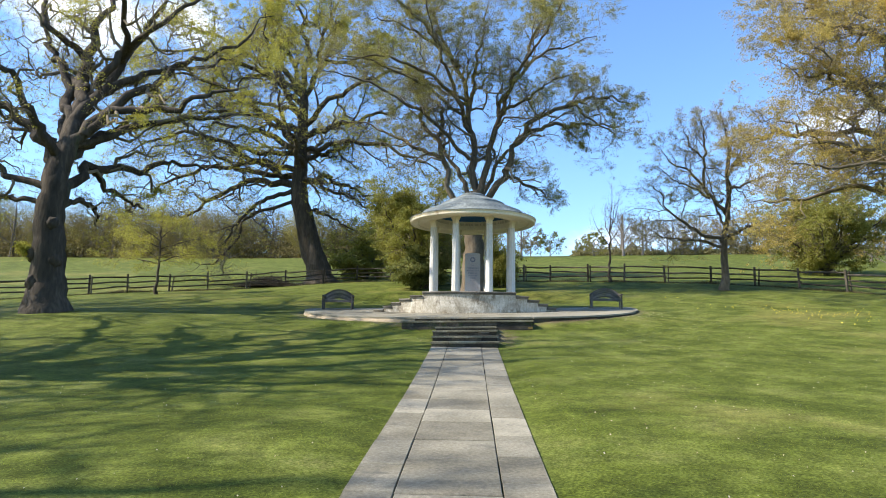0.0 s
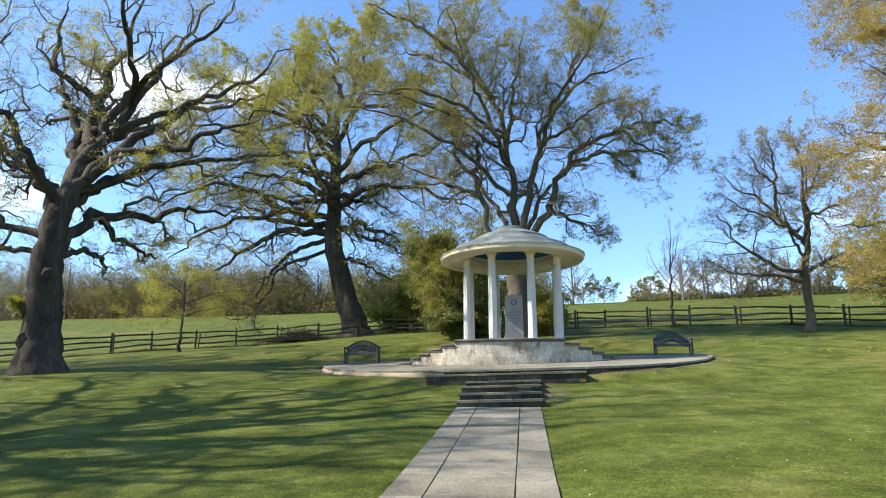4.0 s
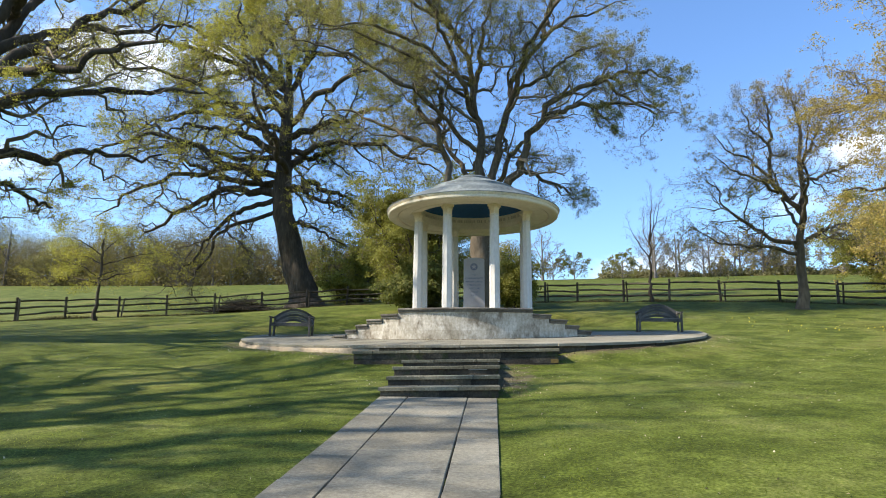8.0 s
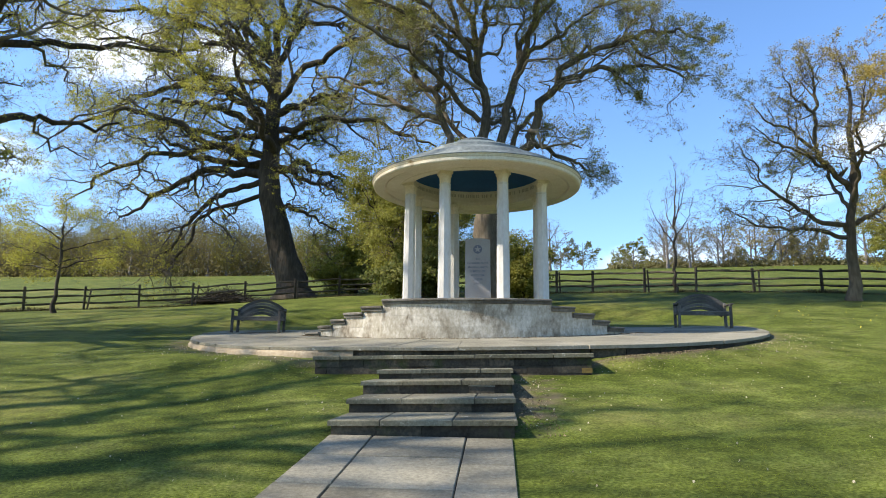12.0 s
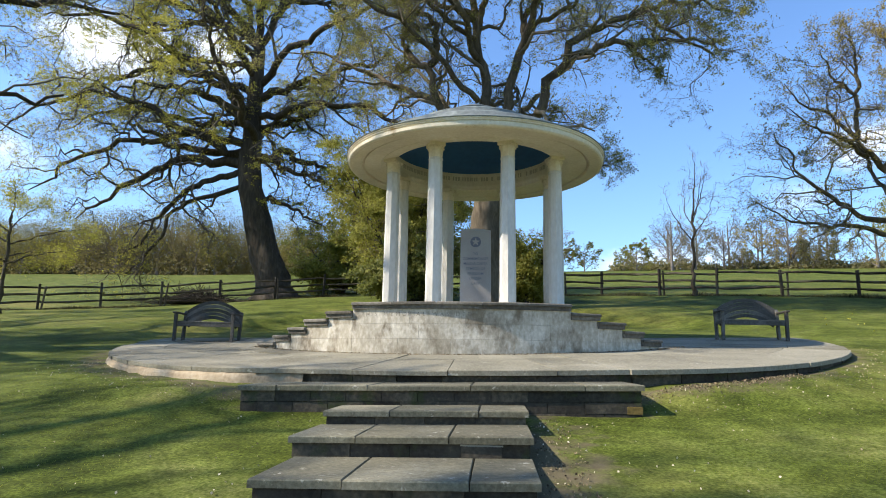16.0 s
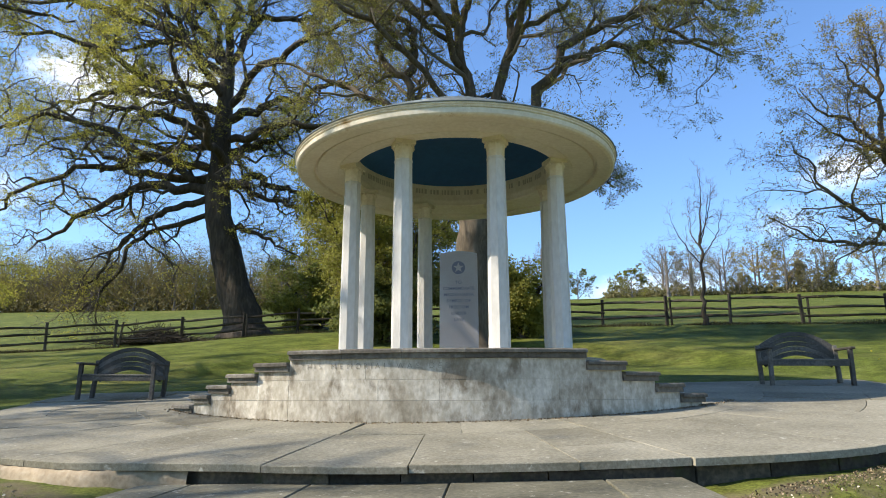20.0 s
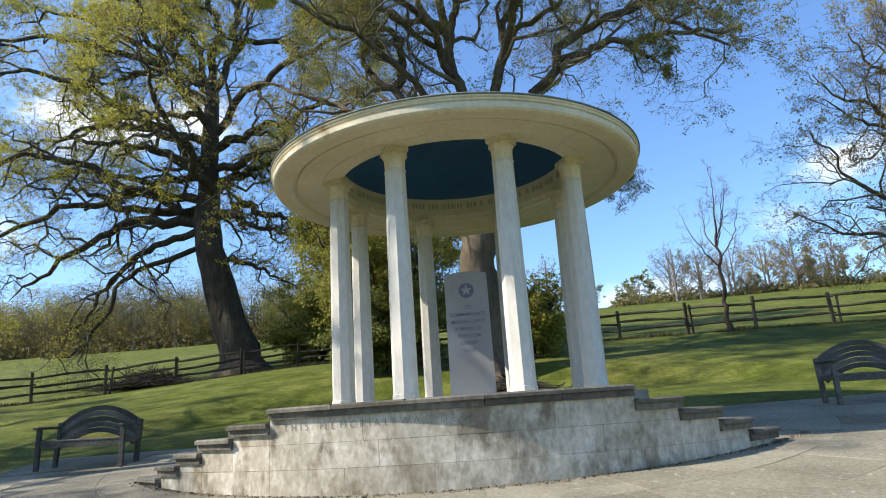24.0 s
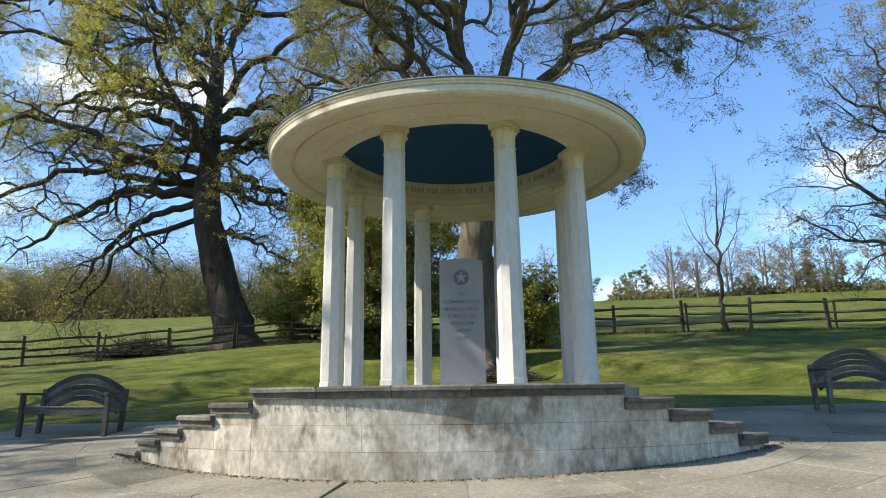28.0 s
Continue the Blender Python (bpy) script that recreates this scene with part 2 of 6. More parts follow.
ASHLAR = material("portland_stone", [(0.3, (0.26, 0.225, 0.16)), (0.5, (0.44, 0.395, 0.305)), (0.7, (0.67, 0.625, 0.52))], scale=3.2, fine=18, rough=0.85, bump=0.25, vary=0.10, axis=(1, 1, 0.6),
                  stain=(2.9, 0.50, 0.64, (0.19, 0.155, 0.105)))
mottle(ASHLAR, 28.0, 0.86, 1.12, (1, 1, 0.6))

COPING = material("weathered_coping", [(0.3, (0.062, 0.055, 0.042)), (0.5, (0.132, 0.118, 0.092)), (0.7, (0.245, 0.225, 0.182))], scale=2.0, fine=18, rough=0.9, bump=0.3, vary=0.15)
COLUMN = material("column_stone", [(0.3, (0.50, 0.47, 0.41)), (0.55, (0.63, 0.605, 0.54)), (0.7, (0.71, 0.69, 0.63))], scale=1.6, fine=20, rough=0.75, bump=0.08, vary=0.05,
                  axis=(1, 1, 0.35), stain=(1.8, 0.62, 0.8, (0.45, 0.40, 0.32)))
ROOFSTONE = material("roof_stone", [(0.3, (0.60, 0.51, 0.35)), (0.55, (0.74, 0.66, 0.49)), (0.7, (0.81, 0.75, 0.60))], scale=1.0, fine=16, rough=0.8, bump=0.06,
                     stain=(1.9, 0.61, 0.71, (0.42, 0.28, 0.13)))
SOFFIT = material("clean_roof_stone", [(0.3, (0.60, 0.52, 0.37)), (0.55, (0.72, 0.645, 0.49)), (0.7, (0.79, 0.73, 0.59))], scale=1.4, fine=16, rough=0.8, bump=0.06)
LEAD = material("lead_roof", [(0.3, (0.07, 0.08, 0.076)), (0.5, (0.15, 0.17, 0.16)), (0.7, (0.28, 0.31, 0.285))], scale=1.4, fine=10, rough=0.75, bump=0.15, spec=0.35)
BLUE = material("blue_ceiling", [(0.3, (0.016, 0.070, 0.165)), (0.6, (0.024, 0.098, 0.215))], scale=0.8, fine=9, rough=0.6, bump=0.03)
GRANITE = material("grey_granite", [(0.35, (0.29, 0.265, 0.255)), (0.5, (0.37, 0.365, 0.355)), (0.65, (0.46, 0.455, 0.44))], scale=0.8, fine=120, rough=0.55, bump=0.03, spec=0.4)
INK = material("blue_inlay", [(0.3, (0.125, 0.14, 0.19)), (0.7, (0.165, 0.18, 0.235))], scale=4, fine=30, rough=0.6, bump=0)
FRIEZE = material("worn_frieze", [(0.3, (0.42, 0.37, 0.27)), (0.7, (0.52, 0.46, 0.34))], scale=4, fine=30, rough=0.9, bump=0)
CARVED = material("carved_letters", [(0.3, (0.15, 0.138, 0.11)), (0.7, (0.23, 0.212, 0.172))], scale=4, fine=30, rough=0.9, bump=0)
MORTAR = material("lime_mortar", [(0.3, (0.27, 0.25, 0.21)), (0.7, (0.40, 0.375, 0.32))], scale=4, fine=30, rough=0.95, bump=0)
OLDWOOD = material("weathered_oak", [(0.3, (0.032, 0.028, 0.022)), (0.5, (0.072, 0.064, 0.052)), (0.7, (0.155, 0.140, 0.115))], scale=2.5, fine=30, rough=0.65, bump=0.4, vary=0.25, spec=0.4)
FENCEWOOD = material("split_chestnut", [(0.3, (0.026, 0.021, 0.015)), (0.5, (0.06, 0.049, 0.035)), (0.7, (0.125, 0.108, 0.08))], scale=1.5, fine=18, rough=0.85, bump=0.5, vary=0.25)
BARK = material("oak_bark", [(0.3, (0.028, 0.024, 0.018)), (0.5, (0.060, 0.048, 0.034)), (0.7, (0.125, 0.103, 0.075))], scale=1.6, fine=9, rough=0.95, bump=1.0, deep=0.07, axis=(1, 1, 0.2),
                stain=(0.8, 0.60, 0.72, (0.045, 0.058, 0.022)))
PALEBARK = material("pale_bark", [(0.3, (0.050, 0.040, 0.026)), (0.5, (0.115, 0.091, 0.060)), (0.7, (0.20, 0.164, 0.114))], scale=1.6, fine=11, rough=0.95, bump=1.0, axis=(1, 1, 0.3))
TWIG = material("twig_bark", [(0.3, (0.085, 0.070, 0.046)), (0.6, (0.21, 0.174, 0.12))], scale=1, fine=6, rough=0.9, bump=0)
# darker copy of TWIG: the leaning oak's backlit shade is put into the colour
SHADETWIG = material("shaded_twig_bark", [(0.3, (0.042, 0.036, 0.027)), (0.6, (0.115, 0.098, 0.076))], scale=1, fine=6, rough=0.9, bump=0)
# greyer than TWIG: some distance haze is mixed into this colour
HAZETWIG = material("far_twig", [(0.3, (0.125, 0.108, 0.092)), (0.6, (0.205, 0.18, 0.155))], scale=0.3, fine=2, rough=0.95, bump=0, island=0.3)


def leaf_material(name, lo, mid, hi, island=0.36):
    return material(name, [(0.25, lo), (0.5, mid), (0.75, hi)], scale=0.25, fine=1.4, rough=0.6, bump=0, spec=0.25, island=island, trans=0.52)


LEAF_OLIVE = leaf_material("young_oak_leaf", (0.22, 0.21, 0.026), (0.385, 0.365, 0.052), (0.54, 0.50, 0.10))
LEAF_BUD = leaf_material("budding_oak_leaf", (0.17, 0.162, 0.04), (0.29, 0.27, 0.068), (0.42, 0.39, 0.115))
LEAF_GOLD = leaf_material("golden_leaf", (0.26, 0.195, 0.045), (0.43, 0.33, 0.08), (0.56, 0.45, 0.135))
LEAF_DARK = leaf_material("holly_leaf", (0.085, 0.10, 0.024), (0.165, 0.18, 0.044), (0.26, 0.262, 0.085))
LEAF_BUSH = leaf_material("hawthorn_leaf", (0.14, 0.142, 0.026), (0.265, 0.26, 0.05), (0.39, 0.375, 0.09))
LEAF_FAR = leaf_material("far_wood_leaf", (0.125, 0.105, 0.042), (0.168, 0.142, 0.056), (0.212, 0.18, 0.072), 0.16)
LEAF_CREST = leaf_material("crest_leaf", (0.15, 0.138, 0.06), (0.22, 0.20, 0.085), (0.29, 0.262, 0.118), 0.3)
LEAF_WOOD = leaf_material("far_green_leaf", (0.155, 0.143, 0.038), (0.212, 0.192, 0.05), (0.27, 0.245, 0.07), 0.18)


# ---- building helpers ----
def part(name, data, mat, parent=None, label="", smooth=False):
    """Links a bmesh or mesh as one mesh object under a thing."""
    if isinstance(data, bmesh.types.BMesh):
        me = bpy.data.meshes.new(name)
        data.to_mesh(me)
        data.free()
    else:
        me = data
    if not me.materials:
        me.materials.append(mat)
    if smooth:
        me.shade_smooth()
    ob = new(name, me)
    if parent is not None:
        ob.parent = parent
    return tagged(ob, label)


def thing(name, label, category, at=(0, 0, 0), group="", kind=""):
    e = new(name)
    e.empty_display_size = 0.3
    e.location = at
    return tagged(e, label, category, group, kind)


def array_mesh(name, verts, faces, mat=None, smooth=False):
    """A mesh from numpy arrays of places and of equal-sided faces."""
    me = bpy.data.meshes.new(name)
    verts, faces = np.asarray(verts, np.float32), np.asarray(faces, np.int32)
    n, k = faces.shape
    me.vertices.add(len(verts))
    me.vertices.foreach_set("co", verts.ravel())
    me.loops.add(n * k)
    me.loops.foreach_set("vertex_index", faces.ravel())
    me.polygons.add(n)
    me.polygons.foreach_set("loop_start", np.arange(0, n * k, k, dtype=np.int32))
    me.update(calc_edges=True)
    if mat:
        me.materials.append(mat)
    if smooth:
        me.shade_smooth()
    return me


def box(sx, sy, sz, bevel=0.01, z0=True):
    """A box with chamfered edges, standing on z = 0."""
    bm = bmesh.new()
    bmesh.ops.create_cube(bm, size=1)
    bmesh.ops.scale(bm, vec=(sx, sy, sz), verts=bm.verts)
    if bevel:
        bmesh.ops.bevel(bm, geom=bm.edges[:], offset=bevel, segments=1, affect="EDGES")
    if z0:
        bmesh.ops.translate(bm, vec=(0, 0, sz / 2), verts=bm.verts)
    return bm


def prism(name, outline, low, high, mat, c=0.012):
    """An upright block over a plan outline, its top edge worn by c; low and high are heights or functions of x and y."""
    f0 = low if callable(low) else (lambda x, y: low)
    f1 = high if callable(high) else (lambda x, y: high)
    n = len(outline)
    mx, my = sum(p[0] for p in outline) / n, sum(p[1] for p in outline) / n
    verts = [(x, y, f0(x, y)) for x, y in outline] + [(x, y, f1(x, y) - c) for x, y in outline]
    for x, y in outline:
        d = max(math.hypot(mx - x, my - y), 1e-6)
        k = min(1.4 * c / d, 0.5)
        verts.append((x + (mx - x) * k, y + (my - y) * k, f1(x, y)))
    faces = [list(range(n))[::-1], list(range(2 * n, 3 * n))]
    for a in range(n):
        b = (a + 1) % n
        faces += [(a, b, n + b, n + a), (n + a, n + b, 2 * n + b, 2 * n + a)]
    me = bpy.data.meshes.new(name)
    me.from_pydata(verts, [], faces)
    me.materials.append(mat)
    return me


def lathe(profile, seg=96):
    """A bmesh turned round z from (radius, height) pairs."""
    bm = bmesh.new()
    rings = [[bm.verts.new((r * math.sin(2 * math.pi * k / seg), -r * math.cos(2 * math.pi * k / seg), z)) for k in range(seg)] for r, z in profile]
    for a, b in zip(rings, rings[1:]):
        for k in range(seg):
            bm.faces.new((a[k], a[(k + 1) % seg], b[(k + 1) % seg], b[k]))
    return bm


def arc(cx, cy, r, a0, a1, n):
    """Points on a circle; angles in degrees from the side that faces the walker, to the right."""
    return [(cx + r * math.sin(radians(a0 + (a1 - a0) * k / n)), cy - r * math.cos(radians(a0 + (a1 - a0) * k / n))) for k in range(n + 1)]


def band(cx, cy, r0, r1, a0, a1, n):
    return arc(cx, cy, r0, a0, a1, n) + arc(cx, cy, r1, a1, a0, n)


# ---- ground ----
PROFILE_Y = [-400, -60, -36, -25, -17.4, -13.5, -10.35, -6.7, 0, 10.5, 16.5, 21, 40, 75, 110, 200, 900]
PROFILE_Z = [-13, -4.7, -2.93, -2.08, -1.52, -1.16, -0.86, -0.32, 0.50, 2.2, 3.3, 3.85, 6.9, 12.7, 15.5, 16.0, 16.0]
_py = np.arange(-420, 920, 0.5)
_pz = np.interp(_py, PROFILE_Y, PROFILE_Z)
_pz = np.convolve(np.pad(_pz, 4, mode="edge"), np.ones(9) / 9, mode="valid")


TX, TY, TR, TBACK = -0.2, 1.3, 7.6, 1.75        # centre and radius of the round terrace, and its back edge


def terrace_z(x, y):
    return 0.657 + 0.092 * y + 0.014 * x


_qy = np.arange(-60, -8, 0.25)
_qz = np.interp(_qy, [-60, -36, -25, -17.4, -13.5, -10.35, -8], [-4.75, -2.95, -2.10, -1.54, -1.17, -0.86, -0.62])
_qz = np.convolve(np.pad(_qz, 6, mode="edge"), np.ones(13) / 13, mode="valid")


def path_z(y):
    return np.interp(y, _qy, _qz)


def lawn_z(x, y):
    """Height of the ground sheet; works on numbers and arrays."""
    x, y = np.asarray(x, float), np.asarray(y, float)
    z = np.interp(y, _py, _pz) + 0.016 * np.clip(x, -40, 60) + 0.03 * np.sin(x * 0.31 + 1) * np.sin(y * 0.27)
    z = z + 0.46 * np.exp(-((x + 17) / 7) ** 2 - ((y + 4) / 6) ** 2) - 0.36 * np.exp(-((x + 18) / 7.5) ** 2 - ((y - 18) / 6.5) ** 2)
    r = np.hypot(x - TX, y - TY)
        # drop from the terrace to the grass: most in front and on the left, little behind
    turn = np.degrees(np.arctan2(x, TY - y))
    drop = np.interp(turn, [-180, -120, -85, -60, -45, -30, -21, -15, 14, 20, 50, 100, 150, 180], [0.04, 0.05, 0.10, 0.16, 0.15, 0.14, 0.18, 0.32, 0.36, 0.17, 0.11, 0.07, 0.04, 0.04])
    k = np.clip((r - TR - 0.05) / np.interp(turn, [-40, -20, 18, 40], [2.4, 0.8, 0.8, 2.4]), 0, 1)
    k = k * k * (3 - 2 * k)
    rim = terrace_z(x, y) - drop
    z = np.where(r < TR, rim - 0.03, rim + (z - rim) * k)
    lawn = np.clip((y - TBACK + 0.1) / 0.25, 0, 1) * np.clip((TR - r) / 0.4 + 1, 0, 1)
    z = z + (terrace_z(x, y) - 0.012 - z) * lawn
    strip = np.clip((np.abs(x + 0.2) - 1.0) / 0.5, 0, 1)
    on_path = path_z(y) - 0.03
    z = np.where(y < -10.2, on_path + (z - on_path) * strip, z)
    stair = (np.abs(x + 0.2) < 0.95) & (y >= -10.3) & (y < -6.0)
    return np.where(stair, np.minimum(z, -0.95 + 0.17 * (y + 10.35)), z)


def ground_mesh():
    def lines(near, step, far, ratio):
        out, v, s = [], 0.0, step
        while v < far:
            out.append(v)
            if v > near:
                s *= ratio
            v += s
        return np.array(out + [far])
    half = lines(16, 0.35, 700, 1.13)
    xs = np.concatenate([-half[:0:-1], half]) - 0.15
    fwd = lines(26, 0.4, 800, 1.10)
    back = lines(24, 0.4, 300, 1.15)
    ys = np.concatenate([-back[:0:-1], fwd]) - 8.0
    X, Y = np.meshgrid(xs, ys)
    Z = lawn_z(X, Y)
    nx, ny = len(xs), len(ys)
    i, j = np.meshgrid(np.arange(nx - 1), np.arange(ny - 1))
    a = (j * nx + i).ravel()
    return array_mesh("ground", np.stack([X, Y, Z], -1).reshape(-1, 3), np.stack([a, a + 1, a + nx + 1, a + nx], 1), GRASS, True)


tagged(new("ground", ground_mesh()), "mown green lawn with dry patches, rising into a hill field", "lawn", kind="structure")

# ---- rotunda ----
R_COL, FLOOR = 1.875, 1.21
rotunda = thing("memorial_rotunda", "cream stone rotunda with eight octagonal columns and domed lead roof", "pavilion")


def rotunda_roof():
    soffit = [(1.81, 4.98), (1.81, 4.66), (1.83, 4.60), (1.835, 4.56), (1.865, 4.545), (2.10, 4.540), (2.11, 4.552), (2.47, 4.542), (2.485, 4.575), (2.515, 4.575), (2.53, 4.520), (2.56, 4.508), (2.75, 4.494)]
    fascia = [(2.75, 4.494), (2.80, 4.506), (2.825, 4.53), (2.832, 4.59), (2.815, 4.597), (2.815, 4.61), (2.838, 4.62), (2.842, 4.64), (2.860, 4.652), (2.862, 4.676), (2.79, 4.70), (2.5, 4.75)]
    part("soffit", lathe(soffit, 160), SOFFIT, rotunda, "cream stone soffit with a groove near its rim")
    part("cornice", lathe(fascia, 160), ROOFSTONE, rotunda, "moulded cream stone rim with rust stains")
    part("lead_edge", lathe([(2.846, 4.674), (2.872, 4.671), (2.876, 4.692), (2.81, 4.712), (2.72, 4.74)], 128), LEAD, rotunda, "dark lead drip edge", True)
    top = [(2.76, 4.70), (2.55, 4.81), (2.30, 4.96), (2.27, 5.02), (2.0, 5.14), (1.70, 5.27), (1.48, 5.36), (1.47, 5.43)]
    part("lower_roof", lathe(top, 128), LEAD, rotunda, "dark weathered lead lower roof", True)
    part("upper_roof", lathe([(1.47, 5.42), (1.42, 5.46), (1.15, 5.58), (0.85, 5.70), (0.64, 5.76), (0.63, 5.83)], 96), LEAD, rotunda, "grey-green lead upper dome", True)
    part("roof_cap", lathe([(0.64, 5.82), (0.60, 5.85), (0.45, 5.92), (0.25, 5.97), (0.02, 5.99)], 64), LEAD, rotunda, "pale lead cap", True)
    dome = [(1.81, 4.97)] + [(1.81 * math.cos(radians(a)), 4.97 + 0.42 * math.sin(radians(a))) for a in (15, 30, 45, 60, 75, 89)]
    part("ceiling_dome", lathe(dome, 96), BLUE, rotunda, "dark blue painted ceiling dome", True)
    # worn inscription round the inside of the ring, as plain bars
    rng = random.Random(4)
    bm = bmesh.new()
    a = 0.0
    while a < 356:
        w = rng.uniform(0.02, 0.05)
        if rng.random() < 0.82:
            m = Matrix.Rotation(radians(a), 4, "Z") @ Matrix.Translation((0, 1.807, 4.83))
            bmesh.ops.create_cube(bm, size=1, matrix=m @ Matrix.Diagonal((w, 0.006, 0.10, 1)))
        a += math.degrees((w + 0.025) / 1.81)
    tagged(part("inscription", bm, FRIEZE, rotunda, "worn carved lettering round the inner frieze"), kind="stuff")


def octagon_ring(bm, r, z):
    return [bm.verts.new((r * math.sin(radians(45 * k)), -r * math.cos(radians(45 * k)), z)) for k in range(8)]


def all_columns():
    rng = random.Random(8)
    for k in range(8):
        ang = 22.5 + 45 * k
        x, y = R_COL * math.sin(radians(ang)), -R_COL * math.cos(radians(ang))
        bm = bmesh.new()
        prof = [(0.168, FLOOR), (0.168, FLOOR + 0.11), (0.158, FLOOR + 0.12), (0.156, 2.2), (0.149, 3.3), (0.138, 4.195), (0.147, 4.207), (0.147, 4.23), (0.136, 4.245)]
        rings = [octagon_ring(bm, r, z) for r, z in prof]
        for a, b in zip(rings, rings[1:]):
            for i in range(8):
                bm.faces.new((a[i], a[(i + 1) % 8], b[(i + 1) % 8], b[i]))
        shaft = part("column", bm, COLUMN, rotunda, "pale octagonal tapered stone column")
        shaft.location = (x, y, 0)
        cap = bmesh.new()
        rings = [octagon_ring(cap, r, z) for r, z in [(0.136, 4.245), (0.142, 4.365), (0.158, 4.435), (0.172, 4.46), (0.165, 4.475)]]
        for a, b in zip(rings, rings[1:]):
            for i in range(8):
                cap.faces.new((a[i], a[(i + 1) % 8], b[(i + 1) % 8], b[i]))
        for i in range(16):
            t = radians(22.5 * i + 11)
            m = Matrix.Translation((0.16 * math.sin(t), -0.16 * math.cos(t), 4.445)) @ Matrix.Rotation(t, 4, "Z") @ Matrix.Rotation(radians(-25), 4, "X")
            bmesh.ops.create_icosphere(cap, subdivisions=1, radius=0.024, matrix=m @ Matrix.Diagonal((0.8, 0.6, 1.3, 1)))
        bmesh.ops.create_cube(cap, size=1, matrix=Matrix.Translation((0, 0, 4.512)) @ Matrix.Rotation(radians(-ang), 4, "Z") @ Matrix.Diagonal((0.315, 0.315, 0.07, 1)))
        capital = part("capital", cap, ROOFSTONE, shaft, "carved leaf capital")


rotunda_roof()
all_columns()

# ---- drum and side steps ----
DX, DC, DR = -0.125, 2.35, 5.56      # middle of the curved front wall, its centre and radius
STEP_X = [1.885, 2.36, 2.82, 3.19, 3.56, 4.02]
STEP_Z = [1.24, 1.095, 0.963, 0.822, 0.687, 0.545]
drum = thing("memorial_plinth", "curved pale stone plinth with stepped side walls, stained at its foot", "plinth", kind="structure")


def drum_angle(x, r=DR):
    return math.degrees(math.asin(x / r))


def plinth():
    floor_out = arc(-DX, 0, 2.5, 0, 360, 64)[:-1]
    part("floor", prism("floor", floor_out, 0.1, FLOOR, PAVING), PAVING, drum, "grey paved floor of the rotunda")
    for sgn in (1, -1):      # front wall, then its twin behind
        rng = random.Random(3 + sgn)

        def place(ol):
            return ol if sgn > 0 else [(x, -y) for x, y in ol][::-1]
        # mortar core behind the blocks
        spans = [(-STEP_X[0], STEP_X[0], STEP_Z[0])]
        for k in range(1, 6):
            spans += [(STEP_X[k - 1], STEP_X[k], STEP_Z[k]), (-STEP_X[k], -STEP_X[k - 1], STEP_Z[k])]
        for x0, x1, z in spans:
            n = 14 if x1 - x0 > 2 else 3
            a0, a1 = drum_angle(x0), drum_angle(x1)
            part("wall_core", prism("wall_core", place(band(0, DC, DR - 0.006, DR - 0.34, a0, a1, n)), -0.1, z - 0.09, MORTAR, 0.001), MORTAR, drum)
            # coping stones
            m = 5 if x1 - x0 > 2 else 1
            for i in range(m):
                b0, b1 = a0 + (a1 - a0) * i / m, a0 + (a1 - a0) * (i + 1) / m
                over = 0.045 if m == 1 else 0.0
                if m == 1:
                    b0, b1 = (b0, b1 + math.degrees(over / DR)) if x0 > 0 else (b0 - math.degrees(over / DR), b1)
                g = 0.03
                part("coping", prism("coping", place(band(0, DC, DR + 0.07, DR - 0.37, b0 + g, b1 - g, 4)), z - 0.05, z, COPING, 0.017), COPING, drum)
                part("coping_mould", prism("coping_mould", place(band(0, DC, DR + 0.035, DR - 0.355, b0 + g, b1 - g, 4)), z - 0.116, z - 0.05, COPING, 0.003), COPING, drum)
            # ashlar courses
            courses = [0.02, 0.618, 0.869, 1.124]
            lows = [c for c in courses if c < z - 0.15]
            for j, lo in enumerate(lows):
                hi = min(courses[j + 1] if j + 1 < len(courses) else 9, z - 0.116)
                if hi - lo < 0.04:
                    continue
                m = 4 + j % 2 if n == 14 else 1
                off = 0.5 if (j % 2 and n == 14) else 0.0
                cuts = [0.0] + [min(max((i + off + rng.uniform(-0.18, 0.18)) / m, 0), 1) for i in range(1, m)] + [1.0]
                for c0, c1 in zip(cuts, cuts[1:]):
                    b0, b1 = a0 + (a1 - a0) * c0 + 0.014, a0 + (a1 - a0) * c1 - 0.014
                    if b1 - b0 < 0.2:
                        continue
                    part("stone_block", prism("stone_block", place(band(0, DC, DR + rng.uniform(-0.002, 0.003), DR - 0.16, b0, b1, 4)), lo + 0.0018, hi - 0.0018, ASHLAR, 0.0015), ASHLAR, drum)
    # stair treads between the two walls
    for s in (1, -1):
        for k in range(1, 6):
            x0, x1, z = STEP_X[k - 1] - 0.03, STEP_X[k], STEP_Z[k] - 0.05
            y0 = DC - math.sqrt((DR - 0.36) ** 2 - x1 * x1)
            ol = [(s * x0, y0), (s * x1, y0), (s * x1, -y0), (s * x0, -y0)]
            part("tread", prism("tread", ol if s > 0 else ol[::-1], 0.0, z, PAVING), PAVING, drum, "worn stone stair tread")
    ol = [(-1.88, -1.9), (1.88, -1.9), (1.88, 1.9), (-1.88, 1.9)]
    part("floor_slab", prism("floor_slab", ol, 0.1, FLOOR - 0.006, PAVING), PAVING, drum)
    outline = arc(0, DC, DR - 0.36, -drum_angle(1.87), drum_angle(1.87), 12) + [(1.87, -1.5), (-1.87, -1.5)]
    part("floor_slab", prism("floor_slab", outline, 0.1, FLOOR - 0.003, PAVING), PAVING, drum)
    # carved words along the top of the front wall, letter by letter round the curve
    a, r = -18.2, DR + 0.0035
